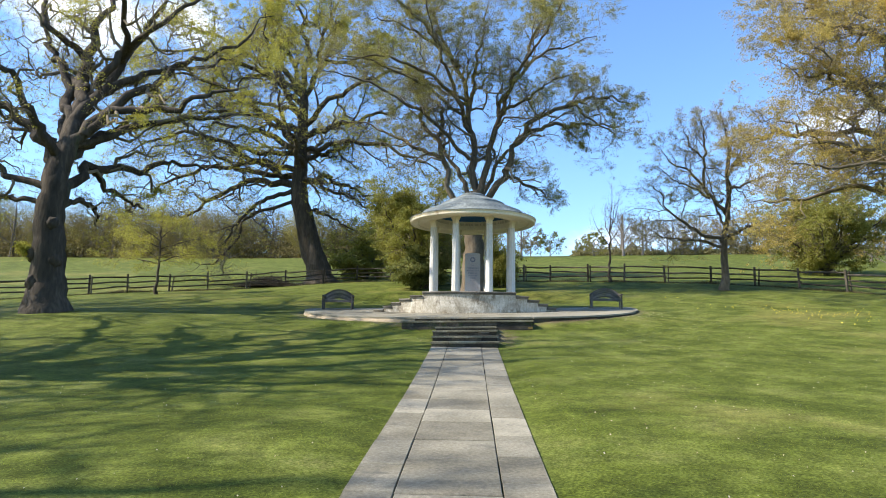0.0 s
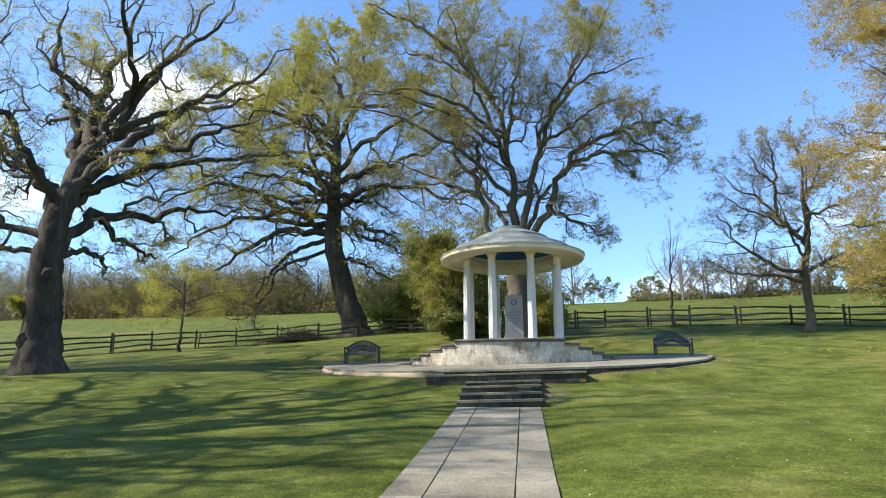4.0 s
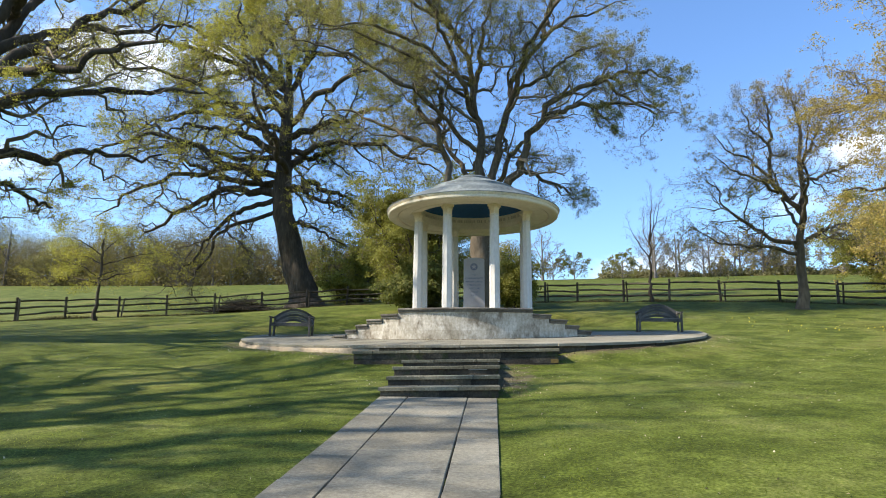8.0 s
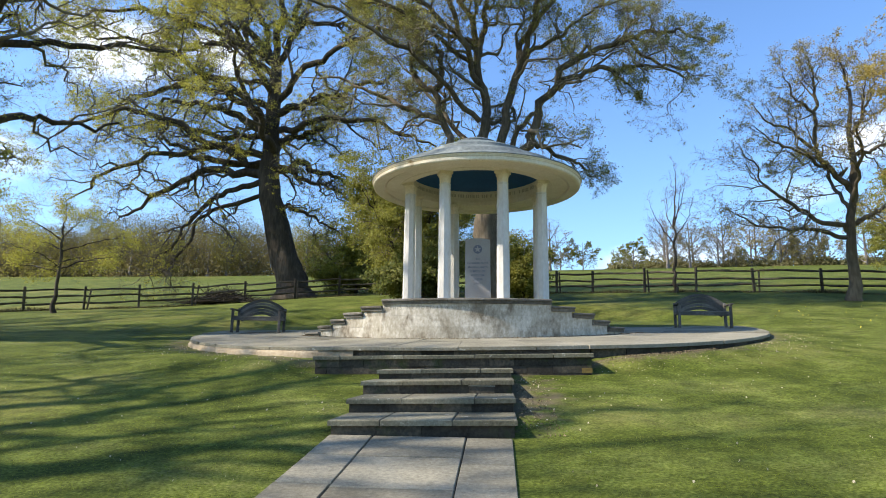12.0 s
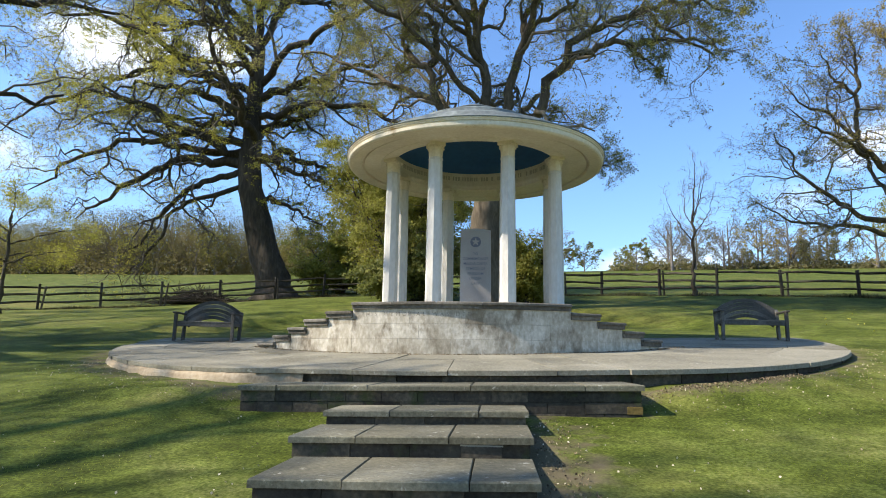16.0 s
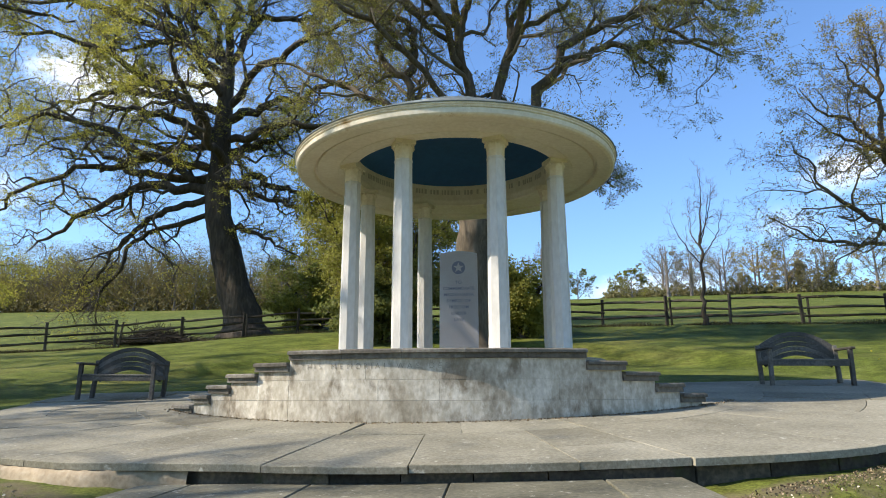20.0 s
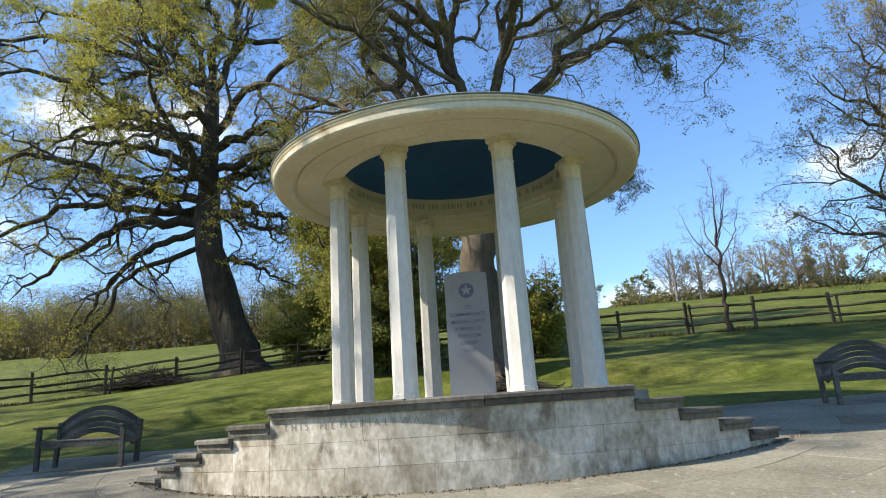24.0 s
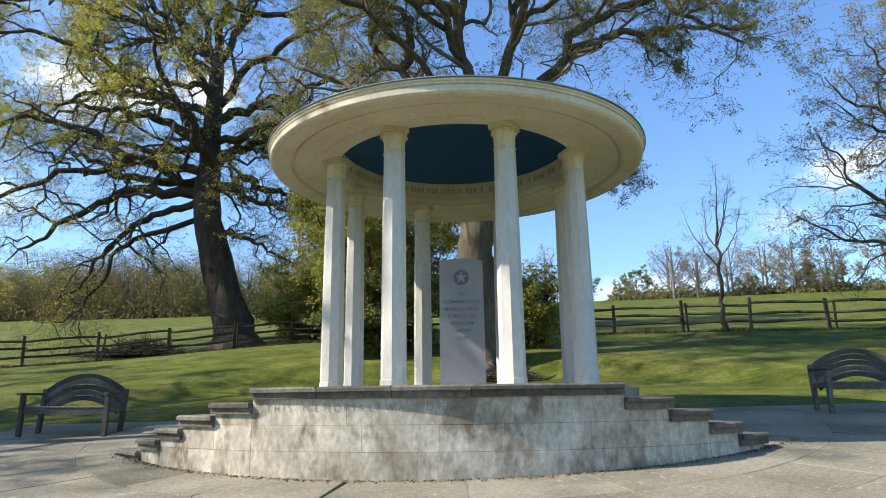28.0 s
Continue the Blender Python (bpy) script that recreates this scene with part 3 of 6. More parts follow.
    for letter in "THIS MEMORIAL WAS DED":
        wide = {"I": 0.055, "M": 0.125, "W": 0.135, " ": 0.075}.get(letter, 0.098)
        mid = a + math.degrees(wide / 2 / r)
        a += math.degrees(wide / r)
        if letter == " ":
            continue
        cu = bpy.data.curves.new("letter", "FONT")
        cu.body, cu.size, cu.extrude, cu.offset, cu.align_x = letter, 0.10, 0.0006, -0.0019, "CENTER"
        cu.materials.append(CARVED)
        t = new("letter", cu)
        t.parent = drum
        t.matrix_basis = Matrix.Translation((r * math.sin(radians(mid)), DC - r * math.cos(radians(mid)), 1.0)) @ Matrix.Rotation(radians(mid), 4, "Z") @ Matrix.Rotation(radians(90), 4, "X")


plinth()
drum.location = (DX, 0, 0)

# ---- inscribed stone inside the rotunda ----
stele = thing("granite_pillar", "grey granite pillar with blue star emblem and inscription", "monument")


def make_stele():
    w, y0, d, top = 0.72, 0.66, 0.46, 3.26
    bm = bmesh.new()
    rows = []
    for z, k in ((FLOOR, 1.0), (FLOOR + 0.5, 0.995), (top - 0.03, 0.97)):
        rows.append([bm.verts.new((sx * w / 2 * k + 0.02, y0 + (0 if sy < 0 else d), z)) for sx, sy in ((-1, -1), (1, -1), (1, 1), (-1, 1))])
    n = 8
    crown_f = [bm.verts.new((0.02 + w / 2 * 0.97 * (2 * i / n - 1), y0, top + 0.05 * (1 - (2 * i / n - 1) ** 2))) for i in range(n + 1)]
    crown_b = [bm.verts.new((0.02 + w / 2 * 0.97 * (2 * i / n - 1), y0 + d, top + 0.05 * (1 - (2 * i / n - 1) ** 2))) for i in range(n + 1)]
    for a, b in zip(rows, rows[1:]):
        for i in range(4):
            bm.faces.new((a[i], a[(i + 1) % 4], b[(i + 1) % 4], b[i]))
    t = rows[-1]
    bm.faces.new([t[0], t[1]] + crown_f[::-1])
    bm.faces.new([t[2], t[3]] + crown_b)
    bm.faces.new((t[1], t[2], crown_b[-1], crown_f[-1]))
    bm.faces.new((t[3], t[0], crown_f[0], crown_b[0]))
    for i in range(n):
        bm.faces.new((crown_f[i], crown_f[i + 1], crown_b[i + 1], crown_b[i]))
    bmesh.ops.recalc_face_normals(bm, faces=bm.faces[:])
    part("shaft", bm, GRANITE, stele)
    bm = bmesh.new()
    bmesh.ops.create_circle(bm, cap_ends=True, radius=0.125, segments=40, matrix=Matrix.Translation((0.02, y0 - 0.004, 2.99)) @ Matrix.Rotation(radians(90), 4, "X"))
    part("emblem_disc", bm, INK, stele, "blue inlaid disc")
    bm = bmesh.new()
    pts = [bm.verts.new((0.02 + (0.105 if i % 2 == 0 else 0.042) * math.sin(radians(36 * i)), y0 - 0.007, 2.99 + (0.105 if i % 2 == 0 else 0.042) * math.cos(radians(36 * i)))) for i in range(10)]
    bm.faces.new(pts)
    bmesh.ops.recalc_face_normals(bm, faces=bm.faces[:])
    part("star", bm, GRANITE, stele, "grey five-pointed star")
    for i, line in enumerate(("TO", "COMMEMORATE", "MAGNA CARTA", "SYMBOL OF", "FREEDOM", "UNDER", "LAW")):
        cu = bpy.data.curves.new("lettering", "FONT")
        cu.body, cu.size, cu.align_x, cu.extrude, cu.offset = line, 0.080, "CENTER", 0.0006, 0.0006
        cu.space_character = 0.96 if len(line) > 10 else 1.08
        cu.materials.append(INK)
        t = new("lettering", cu)
        t.parent = stele
        t.matrix_basis = Matrix.Translation((0.02, y0 - 0.004, 2.685 - 0.116 * i)) @ Matrix.Rotation(radians(90), 4, "X")


make_stele()

# ---- benches ----
def swept_arch(half, z_end, z_mid, wide, thick, n=14):
    """A curved rail that rises from its ends to the middle."""
    bm = bmesh.new()
    rings = []
    for i in range(n + 1):
        x = half * (2 * i / n - 1)
        z = z_end + (z_mid - z_end) * (1 - (x / half) ** 2)
        slope = math.atan2(-2 * (z_mid - z_end) * x / half ** 2, 1)
        dx, dz = -math.sin(slope) * wide / 2, math.cos(slope) * wide / 2
        rings.append([bm.verts.new((x + sx * dx, sy * thick / 2, z + sx * dz)) for sx, sy in ((-1, -1), (1, -1), (1, 1), (-1, 1))])
    for a, b in zip(rings, rings[1:]):
        for k in range(4):
            bm.faces.new((a[k], b[k], b[(k + 1) % 4], a[(k + 1) % 4]))
    bm.faces.new(rings[0])
    bm.faces.new(rings[-1][::-1])
    return bm


def bench(label, m):
    b = thing("park_bench", label, "bench", group="benches on the terrace")
    for s in (-1, 1):
        leg = part("front_leg", box(0.07, 0.07, 0.62, 0.006), OLDWOOD, b)
        leg.location = (s * 0.70, -0.27, 0)
        back = part("back_leg", box(0.07, 0.075, 0.72, 0.006), OLDWOOD, b)
        back.matrix_basis = pose(s * 0.70, 0.20, 0, -7, 0, 0)
        arm = part("armrest", box(0.085, 0.62, 0.04, 0.008), OLDWOOD, b)
        arm.location = (s * 0.71, -0.06, 0.62)
        side = part("side_rail", box(0.045, 0.44, 0.07, 0.004), OLDWOOD, b)
        side.location = (s * 0.70, -0.03, 0.36)
    for i in range(5):
        sl = part("seat_slat", box(1.42, 0.082, 0.028, 0.005), OLDWOOD, b)
        sl.location = (0, -0.25 + 0.1 * i, 0.425 - 0.006 * i)
    ap = part("apron", box(1.36, 0.03, 0.09, 0.004), OLDWOOD, b)
    ap.location = (0, -0.27, 0.335)
    for i in range(5):
        r = part("back_slat", swept_arch(0.70 - 0.02 * i, 0.655 - 0.075 * i, 0.93 - 0.088 * i, 0.077, 0.03), OLDWOOD, b)
        r.matrix_basis = pose(0, 0.285 - 0.011 * i, 0, 0, 0, 0)
    b.matrix_basis = m
    return b


bench("dark weathered wooden bench with arched slatted back, catching the sun", pose(-6.16, 0.45, terrace_z(-6.16, 0.45) - 0.018, 0, 0.7, 4) @ Matrix.Diagonal((0.94, 1, 1, 1)))
bench("dark weathered wooden bench with arched slatted back, in tree shade", pose(6.10, 0.75, terrace_z(6.10, 0.75) - 0.018, 0, 0.7, -3) @ Matrix.Diagonal((0.94, 1, 1, 1)))

# ---- terrace ----
terrace = thing("terrace", "round paved stone terrace with pale rough kerb", "terrace", kind="structure")


def rim(x, y):
    """Radius of the terrace edge: nearly round, flatter behind the front steps."""
    turn = math.degrees(math.atan2(x - TX, TY - y))
    return float(np.interp(turn, [-180, -60, -42, -33, -25, -18, -12, 0, 8, 15, 21, 26, 31, 36, 42, 180], [7.5, 7.48, 7.52, 7.5, 7.33, 7.04, 6.93, 6.93, 6.99, 7.09, 7.20, 7.36, 7.5, 7.6, 7.66, 7.6]))


def cut(outline, inset=0.0):
    """Holds an outline within the terrace edge, less an inset, and its back edge."""
    out = []
    for x, y in outline:
        r, most = math.hypot(x - TX, y - TY), rim(x, y) - inset
        k = min(1.0, most / r) if r > 4 else 1.0
        out.append((TX + (x - TX) * k, min(TY + (y - TY) * k, TBACK)))
    return out


def build_terrace():
    rng = random.Random(5)
    part("terrace_bed", prism("terrace_bed", cut(arc(TX, TY, 8, 0, 360, 120)[:-1], 0.14), -0.6, lambda x, y: terrace_z(x, y) - 0.022, JOINT, 0.004), JOINT, terrace)
    for r1, r0, n in ((7.9, 5.35, 35), (5.35, 3.9, 27), (3.9, 2.3, 18)):
        turn = 0.6 if r1 > 6 else rng.uniform(0, 12)
        for k in range(n):
            a0, a1 = turn + 360 * (k + 0.16 * math.sin(2.4 * k)) / n, turn + 360 * (k + 1 + 0.16 * math.sin(2.4 * ((k + 1) % n))) / n
            g = math.degrees(0.006 / r1)
            skew = rng.uniform(-1.2, 1.2) if r1 < 6 else 0.0
            if all(TY - q * math.cos(radians(a)) > TBACK - 0.05 for q in (r0, r1) for a in (a0, a1)):
                continue
            dz, lip = rng.uniform(-0.007, 0.007), rng.uniform(-0.02, 0.025)
            # some flags are cracked or cut across
            splits = [r0, r0 + (min(r1, 7.3) - r0) * rng.uniform(0.35, 0.7), r1] if rng.random() < (0.45 if r1 > 6 else 0.25) else [r0, r1]
            for q0, q1 in zip(splits, splits[1:]):
                o = arc(TX, TY, q0, a0 + g + skew, a1 - g + skew, 5) + arc(TX, TY, q1 - (0.006 if q1 < r1 else 0), a1 - g, a0 + g, 5)
                tilt = rng.uniform(-0.003, 0.003)
                part("slab", prism("slab", cut(o, lip), lambda x, y: terrace_z(x, y) - 0.062, lambda x, y: terrace_z(x, y) + dz + tilt, TERRACE, 0.005), TERRACE, terrace)
    for k in range(72):
        a0, a1 = 5 * k, 5 * (k + 1)
        side = (a0 + 2.5 + 180) % 360 - 180
        if abs(side) > 92:
            continue
        if side < -17:
            continue
        # RISER colour here stands for moss and for shade painted under the slab lip
        out = rng.uniform(-0.02, 0.02)
        part("kerb_stone", prism("kerb_stone", cut(arc(TX, TY, 8, a0 + 0.04, a1 - 0.04, 3), 0.065 + out) + cut(arc(TX, TY, 8, a1 - 0.04, a0 + 0.04, 3), 0.32), -0.6, lambda x, y: terrace_z(x, y) - 0.064, RISER, 0.012), RISER, terrace, "mossy kerb, its colour darkened for the shade under the slabs")
    # rough rendered face that swells out below the flags
    verts, faces = [], []
    turns = np.arange(-94, -15.5, 0.8)
    for i, a in enumerate(turns):
        for inset, dz in ((0.25, -0.063), (0.0, -0.066), (-0.03, -0.12), (-0.045, -0.2), (-0.055, -0.32), (-0.06, -0.7)):
            wave = 0.014 * math.sin(a * 1.9 + 9 * dz) + 0.008 * math.sin(a * 5.1 + 20 * dz) + rng.uniform(-0.007, 0.007)
            fade = min(1.0, (-15.0 - a) / 8)
            (x, y), = cut([arc(TX, TY, 8, a, a, 1)[0]], inset * fade + 0.02 + (wave if inset < 0.2 else 0))
            verts.append((x, y, terrace_z(x, y) + dz + (0.4 * wave if dz > -0.3 else 0)))
        if i:
            faces += [(6 * i - 6 + j, 6 * i + j, 6 * i + 1 + j, 6 * i - 5 + j) for j in range(5)]
    part("rendered_kerb", array_mesh("rendered_kerb", verts, faces, KERB, True), KERB, terrace, "pale rough rendered kerb face")


build_terrace()

# ---- front steps and path ----
STEP_FRONT = [(-10.35, -0.69, -1.19, 0.785), (-9.42, -0.53, -1.22, 0.79), (-8.42, -0.355, -1.27, 0.80), (-7.45, -0.22, -1.24, 0.81), (-6.66, -0.005, -2.46, 2.10)]


def front_steps():
    rng = random.Random(6)
    lean = 0.018
    for k, (y0, z, xl, xr) in enumerate(STEP_FRONT):
        y1 = STEP_FRONT[k + 1][0] + 0.05 if k < 4 else -5.45
        step = thing("stone_step", "wide mossy stone step with dark riser below the terrace" if k == 4 else "stone slab step with dark brick riser", "step", kind="structure")
        low = z - (0.42 if k < 4 else 0.55)
        n = 4 if k < 4 else 11
        for row in range(2 if k < 4 else 3):
            zt = z - 0.06 - row * 0.125
            for i in range(n):
                off = 0.5 if row % 2 else 0
                b0, b1 = xl + 0.03 + (xr - xl - 0.06) * max(i - off, 0) / n, xl + 0.03 + (xr - xl - 0.06) * (min(i + 1 - off, n) if i < n - 1 else n) / n
                yy = y0 + 0.035 + rng.uniform(0, 0.012)
                part("brick", prism("brick", [(b0 + 0.004, yy), (b1 - 0.004, yy), (b1 - 0.004, yy + 0.12), (b0 + 0.004, yy + 0.12)], lambda x, y: zt - 0.119 + lean * x, lambda x, y: zt + lean * x, RISER, 0.004), RISER, step)
        part("core", prism("core", [(xl + 0.035, y0 + 0.06), (xr - 0.035, y0 + 0.06), (xr - 0.035, y1), (xl + 0.035, y1)], low, lambda x, y: z - 0.061 + lean * x, RISER, 0.004), RISER, step)
        if k == 4:
            part("brick", prism("brick", [(xr - 0.19, y0 + 0.026), (xr - 0.028, y0 + 0.026), (xr - 0.028, y0 + 0.06), (xr - 0.19, y0 + 0.06)], z - 0.272, z - 0.192, LICHEN, 0.005), LICHEN, step, "brick covered in ochre lichen")
        if k == 2:
            part("patch_stone", prism("patch_stone", [(0.20, y0 + 0.022), (0.535, y0 + 0.022), (0.535, y0 + 0.06), (0.20, y0 + 0.06)], z - 0.19, z - 0.075, RISER, 0.006), RISER, step, "dark patch stone")
            part("mortar_line", prism("mortar_line", [(0.19, y0 + 0.026), (0.545, y0 + 0.026), (0.545, y0 + 0.05), (0.19, y0 + 0.05)], z - 0.075, z - 0.062, MORTAR, 0.002), MORTAR, step, "pale mortar line")
        cuts = [0, 0.33, 0.76, 1.0] if k % 2 else [0, 0.28, 0.66, 1.0]
        if k == 4:
            cuts = [0, 0.10, 0.33, 0.585, 0.86, 1.0]
        for c0, c1 in zip(cuts, cuts[1:]):
            b0, b1 = xl + (xr - xl) * c0 + 0.005, xl + (xr - xl) * c1 - 0.005
            part("slab", prism("slab", [(b0, y0 + rng.uniform(-0.01, 0.01)), (b1, y0 + rng.uniform(-0.01, 0.01)), (b1, y1), (b0, y1)], lambda x, y: z - 0.06 + lean * x, lambda x, y, d=rng.uniform(-0.004, 0.004): z + d + lean * x, FLAG, 0.01), FLAG, step)


front_steps()


def garden_path():
    rng = random.Random(9)
    p = thing("path", "straight pale flagstone path with staggered joints", "path", kind="structure")
    edge = [float(v) for v in np.arange(-36, -10.5, 0.6)] + [-10.3]
    for e0, e1 in zip(edge, edge[1:]):
        part("path_bed", prism("path_bed", [(-1.14, e0), (0.71, e0), (0.71, e1), (-1.14, e1)], lambda x, y: path_z(y) - 0.3, lambda x, y: path_z(y) - 0.03, RISER, 0.0), RISER, p)
    for x0, x1 in ((-1.16, -0.704), (-0.70, 0.26), (0.264, 0.73)):
        y = -36 + rng.uniform(0, 0.6)
        while y < -10.36:
            y1 = min(y + rng.uniform(0.85, 1.15), -10.34)
            if -10.34 - y1 < 0.35:
                y1 = -10.34
            g, dz = 0.004, rng.uniform(-0.005, 0.005)
            wob = rng.uniform(-0.003, 0.003)
            part("slab", prism("slab", [(x0 + wob + g, y + 2.4 * g), (x1 + wob - g, y + 2.4 * g), (x1 + wob - g, y1 - 2.4 * g), (x0 + wob + g, y1 - 2.4 * g)], lambda x, q: path_z(q) - 0.05,
                               lambda x, q: path_z(q) + dz, PAVING, 0.008), PAVING, p)
            y = y1


garden_path()

# ---- fence ----
FENCE = [(-40, -3), (-34, 2), (-29, 6.5), (-26.6, 8.8), (-24.4, 10.8), (-22.75, 12.35), (-20.75, 14.0), (-18.75, 15.65), (-16.5, 17.1), (-14.0, 18.4), (-11.4, 19.4), (-8.95, 20.2), (-6.3, 20.25), (-3.7, 19.95), (-1.1, 19.45), (1.4, 18.8), (3.8, 18.1), (5.66, 17.5),
         (8.2, 16.6), (10.6, 16.0), (13.2, 15.3), (16.0, 14.5), (18.2, 13.0), (20.0, 11.0), (21.5, 8.7), (22.8, 6.0), (24.2, 3.0), (25.6, 0.0), (27.2, -4.0)]


def rail_mesh(length, seed):
    """A split rail: a rough, slightly bent four-sided pole along x."""
    rng = random.Random(seed)
    bm = bmesh.new()
    rings = []
    n = 7
    for i in range(n + 1):
        t = i / n
        s = (0.054 if 0 < i < n else 0.036) * rng.uniform(0.85, 1.15)
        dz, dy = 0.035 * math.sin(t * math.pi * 1.3 + seed) + rng.uniform(-0.008, 0.008), 0.02 * math.sin(t * 4 + seed)
        rings.append([bm.verts.new((length * t, dy + s * 0.6 * math.cos(a), dz + s * math.sin(a))) for a in (0.5, 1.9, 3.4, 5.1)])
    for a, b in zip(rings, rings[1:]):
        for k in range(4):
            bm.faces.new((a[k], b[k], b[(k + 1) % 4], a[(k + 1) % 4]))
    bm.faces.new(rings[0])
    bm.faces.new(rings[-1][::-1])
    return bm


def build_fence():
    rng = random.Random(12)
    f = thing("post_and_rail_fence", "dark split-chestnut post and rail fence along the field edge", "fence")
    for k, (x, y) in enumerate(FENCE):
        z = float(lawn_z(x, y))
        h = rng.uniform(1.16, 1.30)
        po = part("post", box(rng.uniform(0.10, 0.13), rng.uniform(0.09, 0.12), h + 0.3, 0.012), FENCEWOOD, f)
        po.matrix_basis = pose(x, y, z - 0.3, rng.uniform(-2, 2), rng.uniform(-2, 2), rng.uniform(0, 40))
        if k % 2 == 0:
            p2 = part("post", box(0.075, 0.07, h + 0.2, 0.01), FENCEWOOD, f)
            p2.matrix_basis = pose(x + 0.20, y - 0.06, z - 0.3, rng.uniform(-3, 3), rng.uniform(-6, 6), 10)
        if k + 1 < len(FENCE):
            x1, y1 = FENCE[k + 1]
            z1 = float(lawn_z(x1, y1))
            for j, hz in enumerate((0.36, 0.68, 1.04)):
                a, b = Vector((x, y, z + hz + rng.uniform(-0.04, 0.04))), Vector((x1, y1, z1 + hz + rng.uniform(-0.04, 0.04)))
                d = b - a
                ra = part("rail", rail_mesh(d.length + 0.12, 31 * k + j), FENCEWOOD, f)
                ra.matrix_basis = Matrix.Translation(a) @ d.to_track_quat("X", "Z").to_matrix().to_4x4()


build_fence()


def fence_verge():
    """Uncut grass, dead stalks and litter where the mower does not reach, along the foot of the fence."""
    rng = np.random.default_rng(95)
    line = np.array([(x, y) for x, y in FENCE], float)
    n = 26000
    k = rng.integers(0, len(line) - 1, n)
    f = rng.random(n)[:, None]
    at = line[k] * (1 - f) + line[k + 1] * f + rng.normal(size=(n, 2)) * [0.10, 0.20]
    clump = 0.55 + 0.45 * np.sin(at[:, 0] * 1.7 + 0.6 * np.sin(at[:, 0] * 0.63)) * np.sin(at[:, 0] * 0.41 + 1.3)
    h = rng.uniform(0.05, 0.26, n) * clump
    a = rng.uniform(0, 6.28, n)
    p = np.column_stack([at, lawn_z(at[:, 0], at[:, 1]) - 0.01])
    d = np.stack([np.cos(a) * 0.014, np.sin(a) * 0.014, 0 * a], 1)
    tip = p + np.column_stack([rng.normal(size=(n, 2)) * 0.07, h])
    v = np.stack([p - d, p + d, tip], 1).reshape(-1, 3)
    stalk = material("verge_stalk", [(0.3, (0.045, 0.042, 0.018)), (0.5, (0.085, 0.075, 0.032)), (0.7, (0.15, 0.13, 0.065))], scale=0.6, fine=3, rough=0.85, bump=0, spec=0.2, island=0.5)
    tagged(part("rough_grass", array_mesh("rough_grass", v, np.arange(len(v)).reshape(-1, 3), stalk), stalk), "uncut brownish grass along the foot of the fence", "grass", kind="stuff")


fence_verge()


# ---- trees ----
def unit(v):
    return v / np.maximum(np.linalg.norm(v, axis=-1, keepdims=True), 1e-9)


def tubes(pts, rad, sides, rough=None):
    """Verts and quads of many tubes at once; pts is (tubes, rings, 3), rad (tubes, rings). rough: a random source for fluted, uneven bark."""
    b, n, _ = pts.shape
    tan = np.empty_like(pts)
    tan[:, 1:-1] = pts[:, 2:] - pts[:, :-2]
    tan[:, 0], tan[:, -1] = pts[:, 1] - pts[:, 0], pts[:, -1] - pts[:, -2]
    tan = unit(tan)
    main = unit(pts[:, -1] - pts[:, 0])
    ref = np.where(np.abs(main[:, 2:3]) < 0.8, [[0.0, 0.0, 1.0]], [[1.0, 0.0, 0.0]])[:, None, :]
    u = unit(np.cross(tan, ref))
    v = np.cross(tan, u)
    a = np.arange(sides) * 2 * np.pi / sides
    ring = u[:, :, None, :] * np.cos(a)[:, None] + v[:, :, None, :] * np.sin(a)[:, None]
    thick = np.repeat(rad[:, :, None], sides, 2)
    if rough is not None:
        thick = thick * (1 + 0.05 * rough.normal(size=(b, 1, sides)) + 0.045 * rough.normal(size=(b, n, sides)))
    verts = (pts[:, :, None, :] + ring * thick[..., None]).reshape(-1, 3)
    base = (np.arange(b)[:, None, None] * n + np.arange(n - 1)[None, :, None]) * sides
    k = np.arange(sides)[None, None, :]
    k2 = (k + 1) % sides
    faces = np.stack([base + k, base + k2, base + sides + k2, base + sides + k], -1).reshape(-1, 4)
    return verts, faces


def sprout(rng, pts, rad, kids, ratio, spread, n, up, lo=0.25, thin=0.55, wob=0.34, most=9.0, stout=0.012, core=None):
    """The next order of branches: so many kids on each parent, by vectors; they reach outwards from the crown's core."""
    b, m, _ = pts.shape
    par = np.repeat(np.arange(b), kids)
    t = lo + (1 - lo) * ((np.tile(np.arange(kids), b) + rng.random(b * kids)) / kids) ** 0.9
    f = np.clip(t * (m - 1), 0, m - 1.001)
    i = f.astype(int)
    w = (f - i)[:, None]
    start = pts[par, i] * (1 - w) + pts[par, i + 1] * w
    tan = unit(pts[par, i + 1] - pts[par, i])
    length = np.linalg.norm(np.diff(pts, axis=1), axis=2).sum(1)[par]
    length = np.minimum(length * ratio * (1.15 - 0.55 * t) * rng.uniform(0.6, 1.3, len(par)), most)
    side = unit(np.cross(tan, rng.normal(size=tan.shape)))
    away = unit(start - core) if core is not None else 0.0
    ang = np.radians(rng.normal(spread, 12, len(par)))[:, None]
    d = unit(tan * np.cos(ang) + side * np.sin(ang) + 0.16 * away)
    out = [start]
    for s in range(n - 1):
        d = unit(d + rng.normal(size=d.shape) * wob * 0.6 + np.array([0, 0, up]) + 0.03 * away)
        kink = unit(d + rng.normal(size=d.shape) * wob * 1.3)
        out.append(out[-1] + kink * (length / (n - 1))[:, None])
    r0 = np.minimum((rad[par, i] * (1 - w[:, 0]) + rad[par, i + 1] * w[:, 0]) * thin, stout * length + 0.002)
    taper = np.linspace(1, 0.22, n)[None, :]
    return np.stack(out, 1), r0[:, None] * taper


